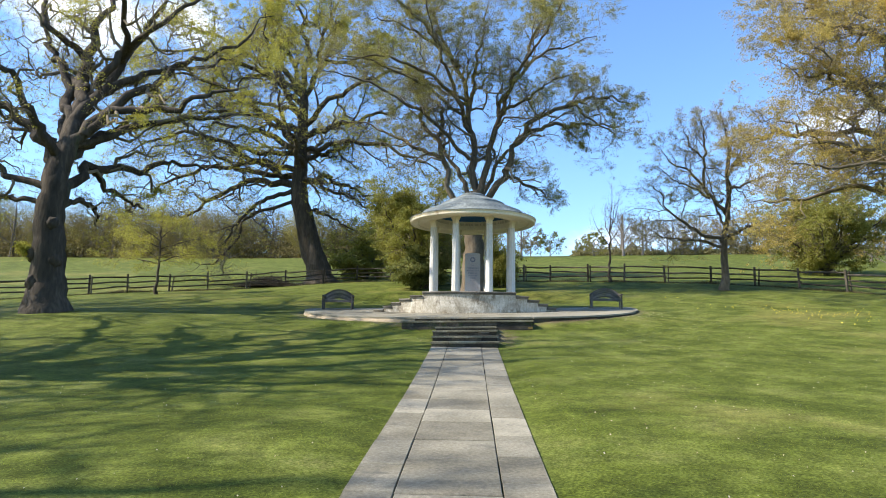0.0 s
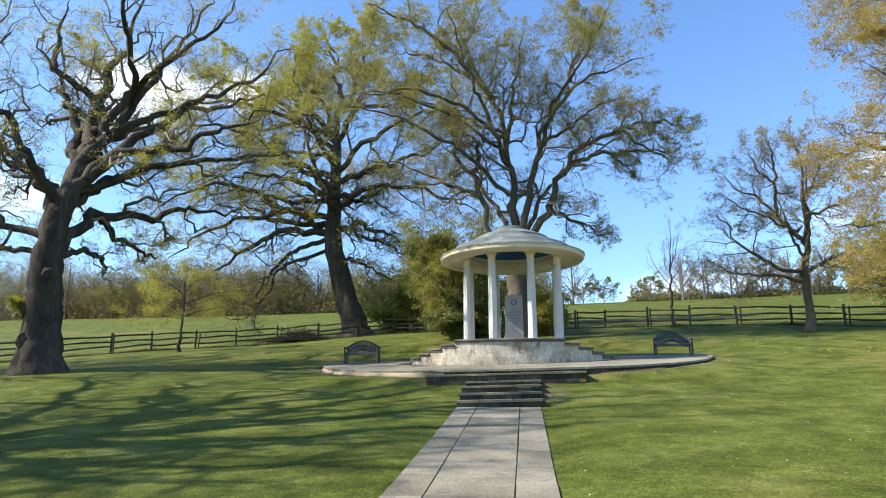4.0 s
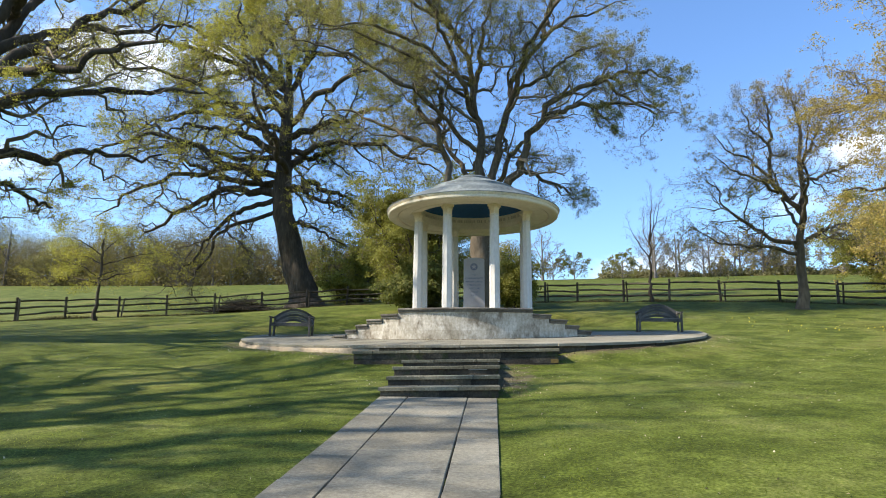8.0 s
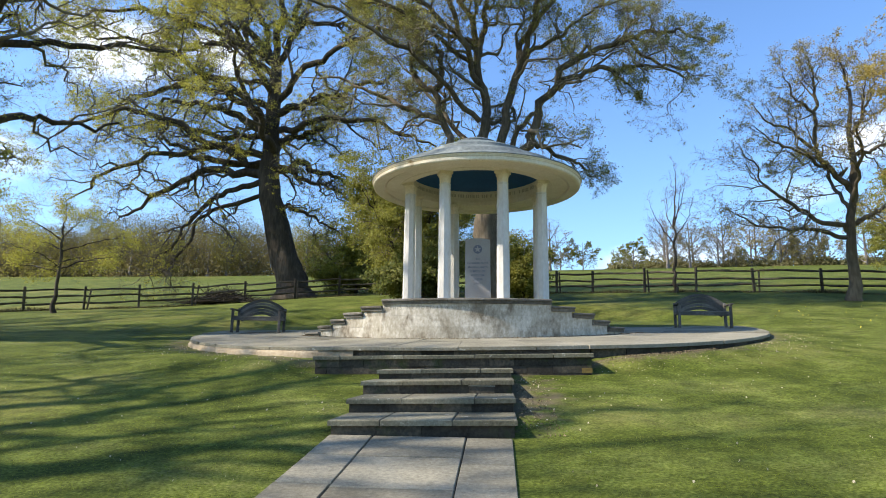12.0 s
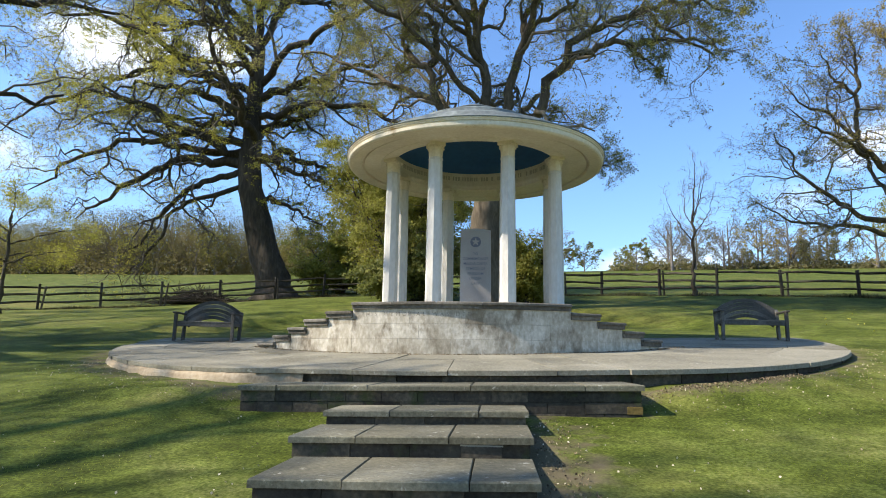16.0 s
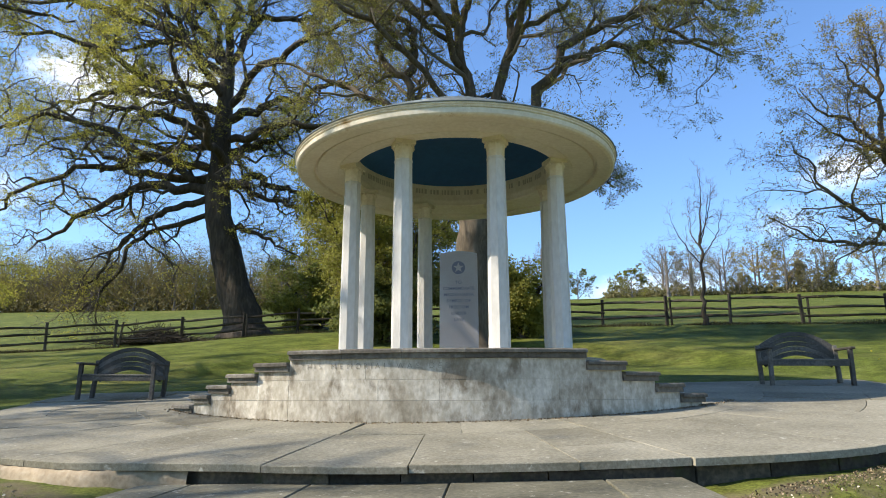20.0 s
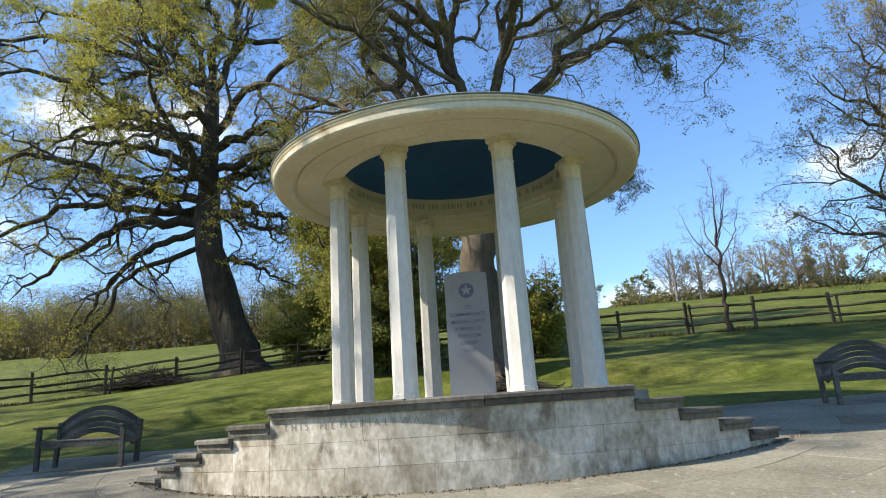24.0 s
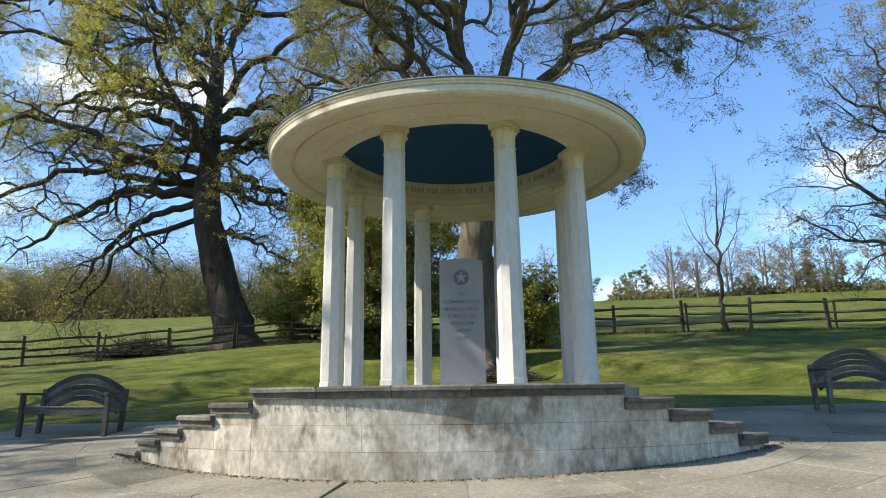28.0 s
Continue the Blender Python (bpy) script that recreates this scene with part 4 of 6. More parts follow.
def bent(rng, ctrl, r0, r1, n=20, wob=None):
    """A limb through control points, smoothed and kinked a little."""
    c = np.array(ctrl, float)
    s = np.linspace(0, len(c) - 1, n)
    p = np.stack([np.interp(s, np.arange(len(c)), c[:, k]) for k in range(3)], 1)
    q = p.copy()
    q[1:-1] = (p[:-2] + 2 * p[1:-1] + p[2:]) / 4
    wob = min(0.17, 0.7 * r0) if wob is None else wob
    kink = rng.normal(size=q[1:-1].shape) * wob
    q[1:-1] += 0.6 * kink + 0.4 * np.roll(kink, 1, 0)
    return q, np.linspace(1, 0, n) ** 0.85 * (r0 - r1) + r1


def leaf_cards(rng, pts, count, size, jitter, fold=0.35):
    """Small folded leaves lying round given places: two faces each."""
    c = pts[np.arange(count) % len(pts)] + rng.normal(size=(count, 3)) * [jitter, jitter, 0.45 * jitter]
    u = unit(rng.normal(size=(count, 3)))
    v = unit(np.cross(u, rng.normal(size=(count, 3))))
    w = np.cross(u, v)
    s = size * rng.uniform(0.55, 1.35, count)[:, None]
    a, b_ = c - u * s * 0.5, c + u * s * 0.5
    e, f = c + v * s * 0.42 + w * s * fold, c - v * s * 0.42 + w * s * fold
    verts = np.stack([a, e, b_, f], 1).reshape(-1, 3)
    k = np.arange(count)[:, None] * 4
    return verts, np.concatenate([k + [[0, 1, 2]], k + [[0, 2, 3]]])


def crown_leaves(rng, pts, count, size, jitter, clump, bunch=5, lift=0.0):
    """Pointed three-sided leaves in tufts at the ends of twigs, thicker in some boughs than in others."""
    wave = np.sin(pts @ [0.9, 0.4, 0.5] + 1) + np.sin(pts @ [-0.3, 0.8, 1.1] + 2) + np.sin(pts @ [0.4, -0.5, 1.5]) + np.sin(pts @ [1.7, 1.2, -1.2])
    high = (pts[:, 2] - pts[:, 2].mean()) / pts[:, 2].std()
    odds = np.cumsum(np.exp(clump * wave + lift * high))
    idx = np.minimum(np.searchsorted(odds, rng.random(count // bunch + 1) * odds[-1]), len(pts) - 1)
    c = np.repeat(pts[idx], bunch, 0)[:count] + rng.normal(size=(count, 3)) * [jitter, jitter, 0.5 * jitter]
    u = unit(rng.normal(size=(count, 3)) + [0, 0, -0.2])
    v = unit(np.cross(u, rng.normal(size=(count, 3))))
    s = size * rng.uniform(0.6, 1.4, count)[:, None]
    verts = np.stack([c - u * s * 0.6 - v * s * 0.35, c + u * s * 0.75, c - u * s * 0.3 + v * s * 0.5], 1).reshape(-1, 3)
    return verts, np.arange(3 * count).reshape(-1, 3)


def grow(seed, limbs, order, leaves, twig=0.0035, trunk_sides=12, rings=26, fine_sides=0, clump=0.45, lift=0.0):
    """Wood and leaf arrays of one tree. limbs: (control points, radius at base, at tip). order: for each level kids, ratio, spread, points, lift, lowest, longest."""
    rng = np.random.default_rng(seed)
    P, Rr = zip(*[bent(rng, c, a, b * (0.45 if k else 1), rings, None if k else 0.05) for k, (c, a, b) in enumerate(limbs)])
    P, Rr = np.stack(P), np.stack(Rr)
    Rr[0] *= 1 + 0.5 * np.exp(-np.maximum(P[0][:, 2], 0) / 0.45)      # root flare
    wood = [tubes(P, Rr, trunk_sides, rng)]
    rng_parts, tips = [], []
    pts, rad = P[1:], Rr[1:]
    core = P[0][-1] * [1, 1, 0.8]
    for level, (kids, ratio, spread, n, up, lo, most) in enumerate(order):
        pts, rad = sprout(rng, pts, rad, kids, ratio, spread, n, up, lo, most=most, wob=(0.42, 0.42, 0.34, 0.25)[level], stout=(0.026, 0.018, 0.011, 0.008)[level], core=core)
        rad = np.maximum(rad, twig)
        rng_parts.append(tubes(pts, rad, fine_sides or (6 if level == 0 else 4 if level == 1 else 3)))
        if level >= len(order) - 2:
            tips.append(pts[:, n // 2:].reshape(-1, 3))
    count, size, jitter = leaves
    lv = crown_leaves(rng, np.concatenate(tips), count, size, jitter, clump, lift=lift) if count else None
    return wood, rng_parts, lv


def merge(chunks):
    vs, fs, k = [], [], 0
    for v, f in chunks:
        vs.append(v)
        fs.append(f + k)
        k += len(v)
    return np.concatenate(vs), np.concatenate(fs)


def tree(name, label, category, at, seed, limbs, order, leaves, bark, leaf, twigmat=None, turn=0, group="", twig=0.0035, clump=0.45, lift=0.0):
    x, y = at
    t = thing(name, label, category, (x, y, float(lawn_z(x, y)) - 0.05), group)
    wood, fine, lv = grow(seed, limbs, order, leaves, twig, clump=clump, lift=lift, trunk_sides=16)
    part("trunk", array_mesh("trunk", *merge(wood), bark, True), bark, t)
    tagged(part("branchwork", array_mesh("branchwork", *merge(fine), twigmat or TWIG), twigmat or TWIG, t), kind="stuff")
    if lv:
        part("crown", array_mesh("crown", *lv, leaf), leaf, t)
    t.rotation_euler = (0, 0, radians(turn))
    return t


NEAR_ORDER = [(6, 0.50, 55, 8, 0.02, 0.18, 3.6), (6, 0.52, 52, 6, 0.03, 0.12, 2.2), (6, 0.54, 48, 4, 0.02, 0.10, 1.4), (3, 0.62, 46, 2, 0.0, 0.15, 0.9)]
LEAN_ORDER = [(9, 0.52, 55, 8, 0.0, 0.14, 4.4), (8, 0.52, 52, 5, 0.02, 0.12, 2.5), (6, 0.54, 48, 4, 0.02, 0.10, 1.5), (3, 0.62, 46, 2, 0.0, 0.15, 0.9)]
MIDDLE_ORDER = [(8, 0.52, 55, 8, 0.0, 0.14, 4.0), (7, 0.52, 52, 5, 0.02, 0.12, 2.4), (6, 0.54, 48, 4, 0.02, 0.10, 1.5), (3, 0.62, 46, 2, 0.0, 0.15, 0.9)]
MID_ORDER = [(11, 0.52, 44, 6, 0.05, 0.18, 2.6), (8, 0.50, 44, 5, 0.04, 0.12, 1.5), (7, 0.58, 42, 4, 0.02, 0.1, 0.9)]
YOUNG_ORDER = [(8, 0.5, 40, 5, 0.06, 0.2, 1.3), (6, 0.5, 40, 4, 0.04, 0.15, 0.7)]


def bough(limbs, r0, r1, *ctrl):
    """Adds a limb through the control points, tapering from r0 to r1."""
    limbs.append([ctrl, r0, r1])


oak_near = []
bough(oak_near, 0.70, 0.47, (-0.1, 0, -0.5), (0.0, 0, 0.4), (-0.1, 0, 1.6), (-0.2, 0, 3.2), (-0.22, 0, 4.5), (-0.25, 0, 5.8), (-0.3, 0, 7.0))
bough(oak_near, 0.46, 0.06, (-0.22, 0, 6.0), (-0.37, 0.1, 8.4), (-0.74, 0.3, 10.1), (-1.14, 0.5, 11.8), (-1.5, 0.6, 13.4), (-1.4, 0.8, 16), (-1.9, 0.8, 18.5))
bough(oak_near, 0.30, 0.05, (-0.1, 0, 6.6), (0.1, 0, 7.5), (1.05, -0.1, 8.45), (2.45, -0.2, 8.6), (4.1, -0.2, 8.6), (5.2, -0.3, 9.1), (6.5, -0.4, 9.7), (7.6, -0.4, 10.0))
bough(oak_near, 0.28, 0.05, (0.3, 0, 7.5), (1.6, 0.2, 9.4), (2.8, 0.4, 9.8), (3.2, 0.5, 11.0), (4.1, 0.6, 11.5), (6.0, 0.8, 12.6), (7.2, 0.8, 14.0))
bough(oak_near, 0.30, 0.05, (-0.35, 0, 8.2), (0.2, 0.3, 9.7), (0.4, 0.5, 11.1), (0.8, 0.6, 12.3), (1.1, 0.7, 13.7), (1.8, 0.9, 16), (1.9, 1, 18.2))
bough(oak_near, 0.34, 0.05, (-0.4, 0, 6.2), (-1.55, -0.1, 7.5), (-3.0, -0.2, 8.3), (-4.2, -0.3, 9.3), (-5.4, -0.4, 9.9), (-7.4, -0.5, 11.4))
bough(oak_near, 0.28, 0.05, (-0.45, 0, 8.2), (-1.4, 0.3, 9.6), (-2.4, 0.5, 11.2), (-3.5, 0.6, 12.2), (-4.4, 0.8, 13.6), (-5.6, 1, 16))
bough(oak_near, 0.30, 0.10, (-0.2, 0.1, 4.3), (-0.28, 1.25, 5.95), (-0.25, 2.25, 6.55), (0.2, 4.15, 7.05), (0.66, 5.55, 7.45), (1.15, 6.55, 8.1), (2.1, 7.55, 8.1), (3.3, 8.55, 8.6))
bough(oak_near, 0.17, 0.10, (-0.25, 2.6, 6.65), (-0.37, 3.95, 6.1), (0.03, 5.05, 5.75), (0.6, 5.75, 5.5))
bough(oak_near, 0.16, 0.08, (-0.2, 0.2, 4.5), (-0.4, 2.35, 5.1), (-0.5, 3.55, 4.9), (-0.77, 3.95, 4.3))
bough(oak_near, 0.20, 0.05, (-0.4, 0, 5.1), (-1.75, -0.2, 5.6), (-3.1, -0.4, 6.1), (-4.8, -0.6, 6.7), (-6.6, -0.6, 6.6))
bough(oak_near, 0.13, 0.04, (-0.4, 0, 4.5), (-2.6, 0.3, 4.9), (-4.5, 0.5, 5.05), (-6.2, 0.6, 4.6))
bough(oak_near, 0.26, 0.05, (-0.2, 0.2, 6.6), (0.2, 2.4, 8.2), (0.8, 4.4, 10), (0.6, 6.4, 12.4))
bough(oak_near, 0.24, 0.05, (-0.3, -0.2, 6.6), (-0.6, -1.4, 8), (-1.4, -2.4, 10.2), (-2.2, -3.2, 13.2))
bough(oak_near, 0.22, 0.05, (0.2, 0, 9.7), (1.4, -0.8, 11.6), (2.6, -1.4, 13.6), (3.8, -1.8, 16.2))
bough(oak_near, 0.22, 0.05, (-0.3, 0.2, 6.8), (-2, 2.8, 9), (-4, 6.0, 10.6), (-5.4, 9.4, 12.4))
bough(oak_near, 0.22, 0.05, (0, 0.2, 7.2), (2.4, 2.8, 9), (4.2, 6, 10.4), (5.4, 9.0, 11.6))
bough(oak_near, 0.24, 0.05, (-0.3, 0.3, 8.0), (-0.8, 3.2, 10.5), (-0.4, 6.4, 12.6), (-1.0, 9.6, 14.6))
bough(oak_near, 0.22, 0.05, (0.2, 0.3, 9.6), (1.6, 3.2, 11.6), (3.0, 6.2, 13.2), (4.0, 8.8, 15.2))
bough(oak_near, 0.22, 0.05, (-0.6, 0.3, 9.8), (-2.4, 3.0, 11.4), (-4.6, 6.0, 13.4), (-6.4, 8.6, 14.6))
bough(oak_near, 0.20, 0.05, (-1.0, 0.5, 11.4), (-2.6, 1.6, 13.4), (-3.4, 2.6, 15.6), (-3.6, 3.2, 17.8))
bough(oak_near, 0.20, 0.05, (0.4, 0.5, 11.0), (2.4, 1.2, 12.6), (4.4, 1.8, 14.4), (5.8, 2.2, 16.6))
bough(oak_near, 0.10, 0.05, (-0.3, -0.2, 2.1), (-0.75, -0.3, 2.4), (-0.85, -0.3, 2.5), (-0.9, -0.3, 2.55))
near_oak = tree("oak_tree", "old oak with gnarled dark limbs and sparse young leaves", "oak tree", (-17.2, -3.55), 21, [[[(x, y + 0.42 * max(z - 5.5, 0) * (abs(y) < 1.1), z + 0.13 * max(z - 6, 0) * (abs(y) < 1.1)) for x, y, z in c], a * (0.84 if k else 1), b * 0.84] for k, (c, a, b) in enumerate(oak_near)], NEAR_ORDER, (100000, 0.044, 0.08), BARK, LEAF_OLIVE, twig=0.0022)


def burrs(at, spots):
    """Swollen burrs on an old trunk."""
    rng = np.random.default_rng(17)
    for x, y, z, r in spots:
        bm = bmesh.new()
        bmesh.ops.create_icosphere(bm, subdivisions=3, radius=r)
        for v in bm.verts:
            v.co *= 1 + 0.16 * math.sin(7 * v.co.x / r + 2 * z) * math.sin(6 * v.co.z / r) + rng.normal() * 0.03
            v.co.x *= 0.75
        ob = part("burr", bm, BARK, at, "swollen bark burr", True)
        ob.location = (x, y, z)


burrs(near_oak, ((-0.50, -0.22, 2.35, 0.36), (0.28, -0.2, 2.15, 0.36), (-0.36, -0.3, 1.2, 0.4), (0.18, -0.34, 3.6, 0.28)))

# neighbours of the same kind further left, whose shadows stripe the lawn
first = tree("oak_tree", "old oak standing further along the lawn edge, sparse leaves", "oak tree", (-20.5, -17.0), 29, oak_near, [(7, 0.62, 58, 7, 0.0, 0.18, 5.2), (6, 0.52, 54, 4, 0.01, 0.12, 3.0), (4, 0.6, 50, 3, 0.0, 0.10, 1.8)], (6000, 0.09, 0.12), BARK, LEAF_OLIVE, turn=70)
for sx, sy, turn in ((-25.5, -26.5, 160), (-24.5, -36.0, 250), (-30.5, -5.0, 20)):
    copy_thing(first, pose(sx, sy, float(lawn_z(sx, sy)) - 0.05, 0, 0, turn) @ Matrix.Scale(1.18, 4))
first.scale = (1.18, 1.18, 1.18)

oak_lean = []
bough(oak_lean, 1.0, 0.3, (0.5, 0, -0.5), (0.3, 0, 0.5), (-0.55, 0, 3.4), (-1.5, 0, 6.2), (-1.75, 0, 9), (-1.5, 0, 12), (-1.6, 0, 16))
bough(oak_lean, 0.3, 0.05, (-1.4, 0, 7.8), (-4, -0.4, 8.4), (-6, -0.8, 8), (-8, -1, 7), (-9.8, -1.2, 5.6), (-11.4, -1.2, 4.4))
bough(oak_lean, 0.28, 0.05, (-1.5, 0, 8.8), (-4.2, 0.6, 9.2), (-7, 1, 9.6), (-9.8, 1.4, 11.2), (-11, 1.6, 11.4))
bough(oak_lean, 0.2, 0.04, (-1.8, -0.1, 7.6), (-4, -1, 6.6), (-5.6, -1.6, 5.2), (-6.4, -1.8, 3.4), (-7.8, -2, 1.9))
bough(oak_lean, 0.3, 0.05, (-1.4, 0, 10.2), (-3.2, -0.4, 11.8), (-5.4, -0.8, 12.4), (-8.4, -1, 13), (-10.6, -1, 12))
bough(oak_lean, 0.24, 0.05, (-1.6, 0, 15.6), (-3.6, 0.3, 17.2), (-6.2, 0.4, 17.6), (-8.4, 0.6, 17.2), (-10.4, 0.6, 17.6))
bough(oak_lean, 0.24, 0.05, (-1.6, 0, 15.8), (-3.4, -0.2, 18), (-4.6, -0.3, 19.8), (-6.4, -0.3, 20.8), (-7.6, -0.2, 22.4))
bough(oak_lean, 0.26, 0.05, (-1.6, 0, 15.8), (-1.3, 0, 19.2), (-1.9, 0.2, 21.4), (-2.2, 0.2, 23.6), (-3.2, 0, 25.6))
bough(oak_lean, 0.24, 0.05, (-1.5, 0, 15.6), (-0.2, 0.2, 18.6), (1.6, 0.4, 18.8), (3.4, 0.4, 18.4), (5, 0.4, 19))
bough(oak_lean, 0.2, 0.05, (-0.4, 0.2, 18), (-0.3, 0, 21), (0.8, -0.2, 23.4), (1.6, -0.2, 25))
bough(oak_lean, 0.26, 0.05, (-1.3, 0, 12.2), (0.8, -0.3, 12.9), (3.1, -0.6, 13.3), (5.3, -0.8, 13.8), (7, -1, 14.6))
bough(oak_lean, 0.24, 0.05, (-1.4, 0, 10), (0.6, 0.4, 10.8), (2.4, 0.8, 11.8), (4.2, 1, 13.2))
bough(oak_lean, 0.24, 0.05, (-1.4, 0, 8.2), (0.4, -0.5, 8.7), (2, -0.8, 8), (3.8, -1, 7.2), (6, -1.2, 6))
bough(oak_lean, 0.26, 0.05, (-1.4, 0, 9.2), (-1.2, -3, 10.6), (-1.8, -5.4, 12.4), (-1.6, -7.4, 14.6))
bough(oak_lean, 0.26, 0.05, (-1.4, 0, 9.8), (-1.8, 3.2, 11.4), (-1.4, 5.8, 13.6), (-2, 7.4, 16.2))
bough(oak_lean, 0.22, 0.05, (-1.4, 0, 13.4), (-2.6, -2.6, 15.4), (-3.4, -4.4, 17.6), (-3.2, -5.6, 20))
bough(oak_lean, 0.24, 0.05, (-1.6, 0, 12.4), (-4.5, 0.4, 14), (-8, 0.6, 14.6), (-11.5, 0.8, 14.2), (-14, 0.8, 13))
bough(oak_lean, 0.26, 0.05, (-1.4, 0, 9), (-5, -0.6, 9.8), (-9, -1, 9.2), (-12.5, -1.2, 7.8), (-14.5, -1.2, 6.2))
bough(oak_lean, 0.24, 0.05, (-1.5, 0, 11), (-4, -1.6, 13), (-7.5, -2.4, 15.6), (-11, -2.8, 16.6), (-13.5, -3, 16.4))
bough(oak_lean, 0.22, 0.05, (-1.6, 0, 14.6), (-4, -1, 17), (-7, -1.4, 19.6), (-10, -1.6, 20.6), (-12.5, -1.6, 20.2))
bough(oak_lean, 0.24, 0.05, (-1.4, 0, 13), (1, -1, 15), (4, -1.6, 16.4), (7, -2, 17), (9.5, -2, 16.4))
bough(oak_lean, 0.22, 0.05, (-1.3, 0, 11), (2, -1, 11.4), (5, -1.4, 11), (8, -1.6, 10), (10, -1.6, 8.6))
bough(oak_lean, 0.22, 0.05, (-1.5, 0, 10.6), (-5, 1.4, 11), (-9, 2, 12.4), (-12.5, 2.4, 12.6), (-15.5, 2.6, 11.4))
bough(oak_lean, 0.2, 0.05, (-3, -0.3, 8.6), (-6.5, -2, 10.6), (-10, -2.6, 11.8), (-13, -3, 10.8), (-15.5, -3, 9))
bough(oak_lean, 0.2, 0.05, (-2.4, 0, 16.2), (-5.6, -2, 17.4), (-9.4, -2.6, 18.6), (-12.8, -3, 18.4), (-15.2, -3, 17.2))
bough(oak_lean, 0.2, 0.05, (-1.6, 0, 14), (-4.5, 2, 15.6), (-8.6, 2.6, 16), (-12, 3, 15.4), (-15, 3, 14))
bough(oak_lean, 0.2, 0.05, (-1.4, 0, 8.6), (-1.0, -0.3, 8.5), (0, -0.5, 7.9), (1.2, -0.7, 7.4), (2.5, -0.9, 6.8), (4.1, -1, 6.0), (5.7, -1.2, 5.4))
bough(oak_lean, 0.16, 0.05, (-1.0, 0, 6.0), (-0.3, -0.3, 6.0), (0.9, -0.5, 5.4), (2.1, -0.7, 4.8), (3.4, -0.8, 4.0))
bough(oak_lean, 0.2, 0.06, (-1.9, 0, 15.8), (-2.5, 0.1, 18.4), (-3.3, 0.2, 19.8), (-4.2, 0.2, 20.8), (-4.6, 0.2, 22.7))
bough(oak_lean, 0.16, 0.05, (-1.2, 0, 6.9), (-2.4, -0.3, 6.5), (-4.3, -0.6, 5.7), (-5.5, -0.9, 5.3), (-6.0, -1.1, 3.7), (-6.8, -1.2, 2.5), (-7.5, -1.3, 1.5), (-8.3, -1.4, 1.1), (-9.4, -1.5, 1.5))
tree("oak_tree", "tall leaning oak with low sweeping limbs and young yellow-green leaves", "oak tree", (-12.5, 21.4), 22, oak_lean, LEAN_ORDER, (420000, 0.055, 0.085), BARK, LEAF_OLIVE, SHADETWIG, clump=0.45, lift=0.75)

oak_mid = []
bough(oak_mid, 0.74, 0.42, (0, 0, -0.5), (0, 0, 0.6), (0, 0, 3), (0.05, 0, 5.0), (0.1, 0, 6.4))
bough(oak_mid, 0.25, 0.13, (-0.4, 0, 4.8), (-1.5, -0.1, 6.2), (-1.66, -0.2, 7.7), (-1.94, -0.2, 8.7), (-2.25, -0.3, 9.8), (-2.85, -0.3, 10.4), (-3.45, -0.4, 10.9), (-3.52, -0.4, 11.5), (-3.2, -0.5, 12.0), (-2.6, -0.5, 12.2))
bough(oak_mid, 0.19, 0.10, (-2.42, -0.3, 10.0), (-2.05, -0.4, 10.8), (-2.0, -0.5, 11.6), (-2.4, -0.5, 12.1), (-3.1, -0.4, 12.6), (-3.8, -0.3, 14.0))
bough(oak_mid, 0.18, 0.05, (-1.95, -0.2, 8.6), (-2.98, 0, 9.0), (-3.87, 0.2, 9.5), (-4.8, 0.4, 10.0), (-6.0, 0.5, 10.8), (-7.3, 0.6, 11.3), (-9.0, 0.8, 11.4))
bough(oak_mid, 0.30, 0.07, (0.12, 0, 5.8), (0.0, 0.1, 7.7), (-0.11, 0.2, 9.0), (-0.34, 0.3, 10.5), (-0.42, 0.3, 12.1), (-0.57, 0.3, 13.7), (-1.1, 0.3, 15.0), (-1.85, 0.4, 16.4), (-2.5, 0.4, 17.8), (-3.2, 0.4, 20))
bough(oak_mid, 0.20, 0.05, (-0.4, 0.3, 11.8), (0.06, 0.4, 13.7), (0.03, 0.5, 15.3), (0.58, 0.6, 17.0), (0.9, 0.6, 19.8))
bough(oak_mid, 0.27, 0.06, (0.25, 0, 6.0), (0.53, -0.1, 7.7), (0.97, -0.1, 9.2), (1.42, -0.2, 10.8), (1.55, -0.2, 11.7), (1.9, -0.2, 13.0), (2.8, -0.2, 14.2), (3.7, -0.2, 15.3), (4.6, -0.2, 15.9), (5.7, -0.2, 16.1), (7.8, -0.2, 16.7))
bough(oak_mid, 0.15, 0.05, (1.5, -0.2, 11.5), (2.3, -0.4, 12.0), (3.6, -0.6, 12.6), (4.6, -0.8, 13.4), (6.4, -0.8, 14.0))
bough(oak_mid, 0.17, 0.05, (3.2, -0.2, 14.7), (3.6, 0.2, 16.4), (4.4, 0.4, 18.2), (4.8, 0.4, 20.4))
bough(oak_mid, 0.28, 0.09, (0.3, 0, 5.2), (1.5, -0.2, 7.1), (2.0, -0.3, 8.0), (2.55, -0.4, 9.1), (3.15, -0.6, 10.3), (3.6, -0.7, 11.0), (4.35, -0.8, 11.5), (5.4, -0.9, 11.8), (6.1, -1, 11.7), (6.6, -1.1, 11.1), (7.4, -1.2, 10.5), (8.6, -1.3, 9.8))
bough(oak_mid, 0.17, 0.07, (3.2, -0.6, 10.2), (4.3, -0.8, 10.5), (5.0, -0.9, 10.75), (5.75, -1.0, 10.4), (6.5, -1.1, 10.65), (7.4, -1.3, 10.4), (8.2, -1.4, 10.3), (9.0, -1.4, 10.5))
bough(oak_mid, 0.10, 0.05, (5.6, -1.0, 10.5), (5.9, -1.1, 10.0), (6.2, -1.2, 9.6), (6.5, -1.2, 9.3))
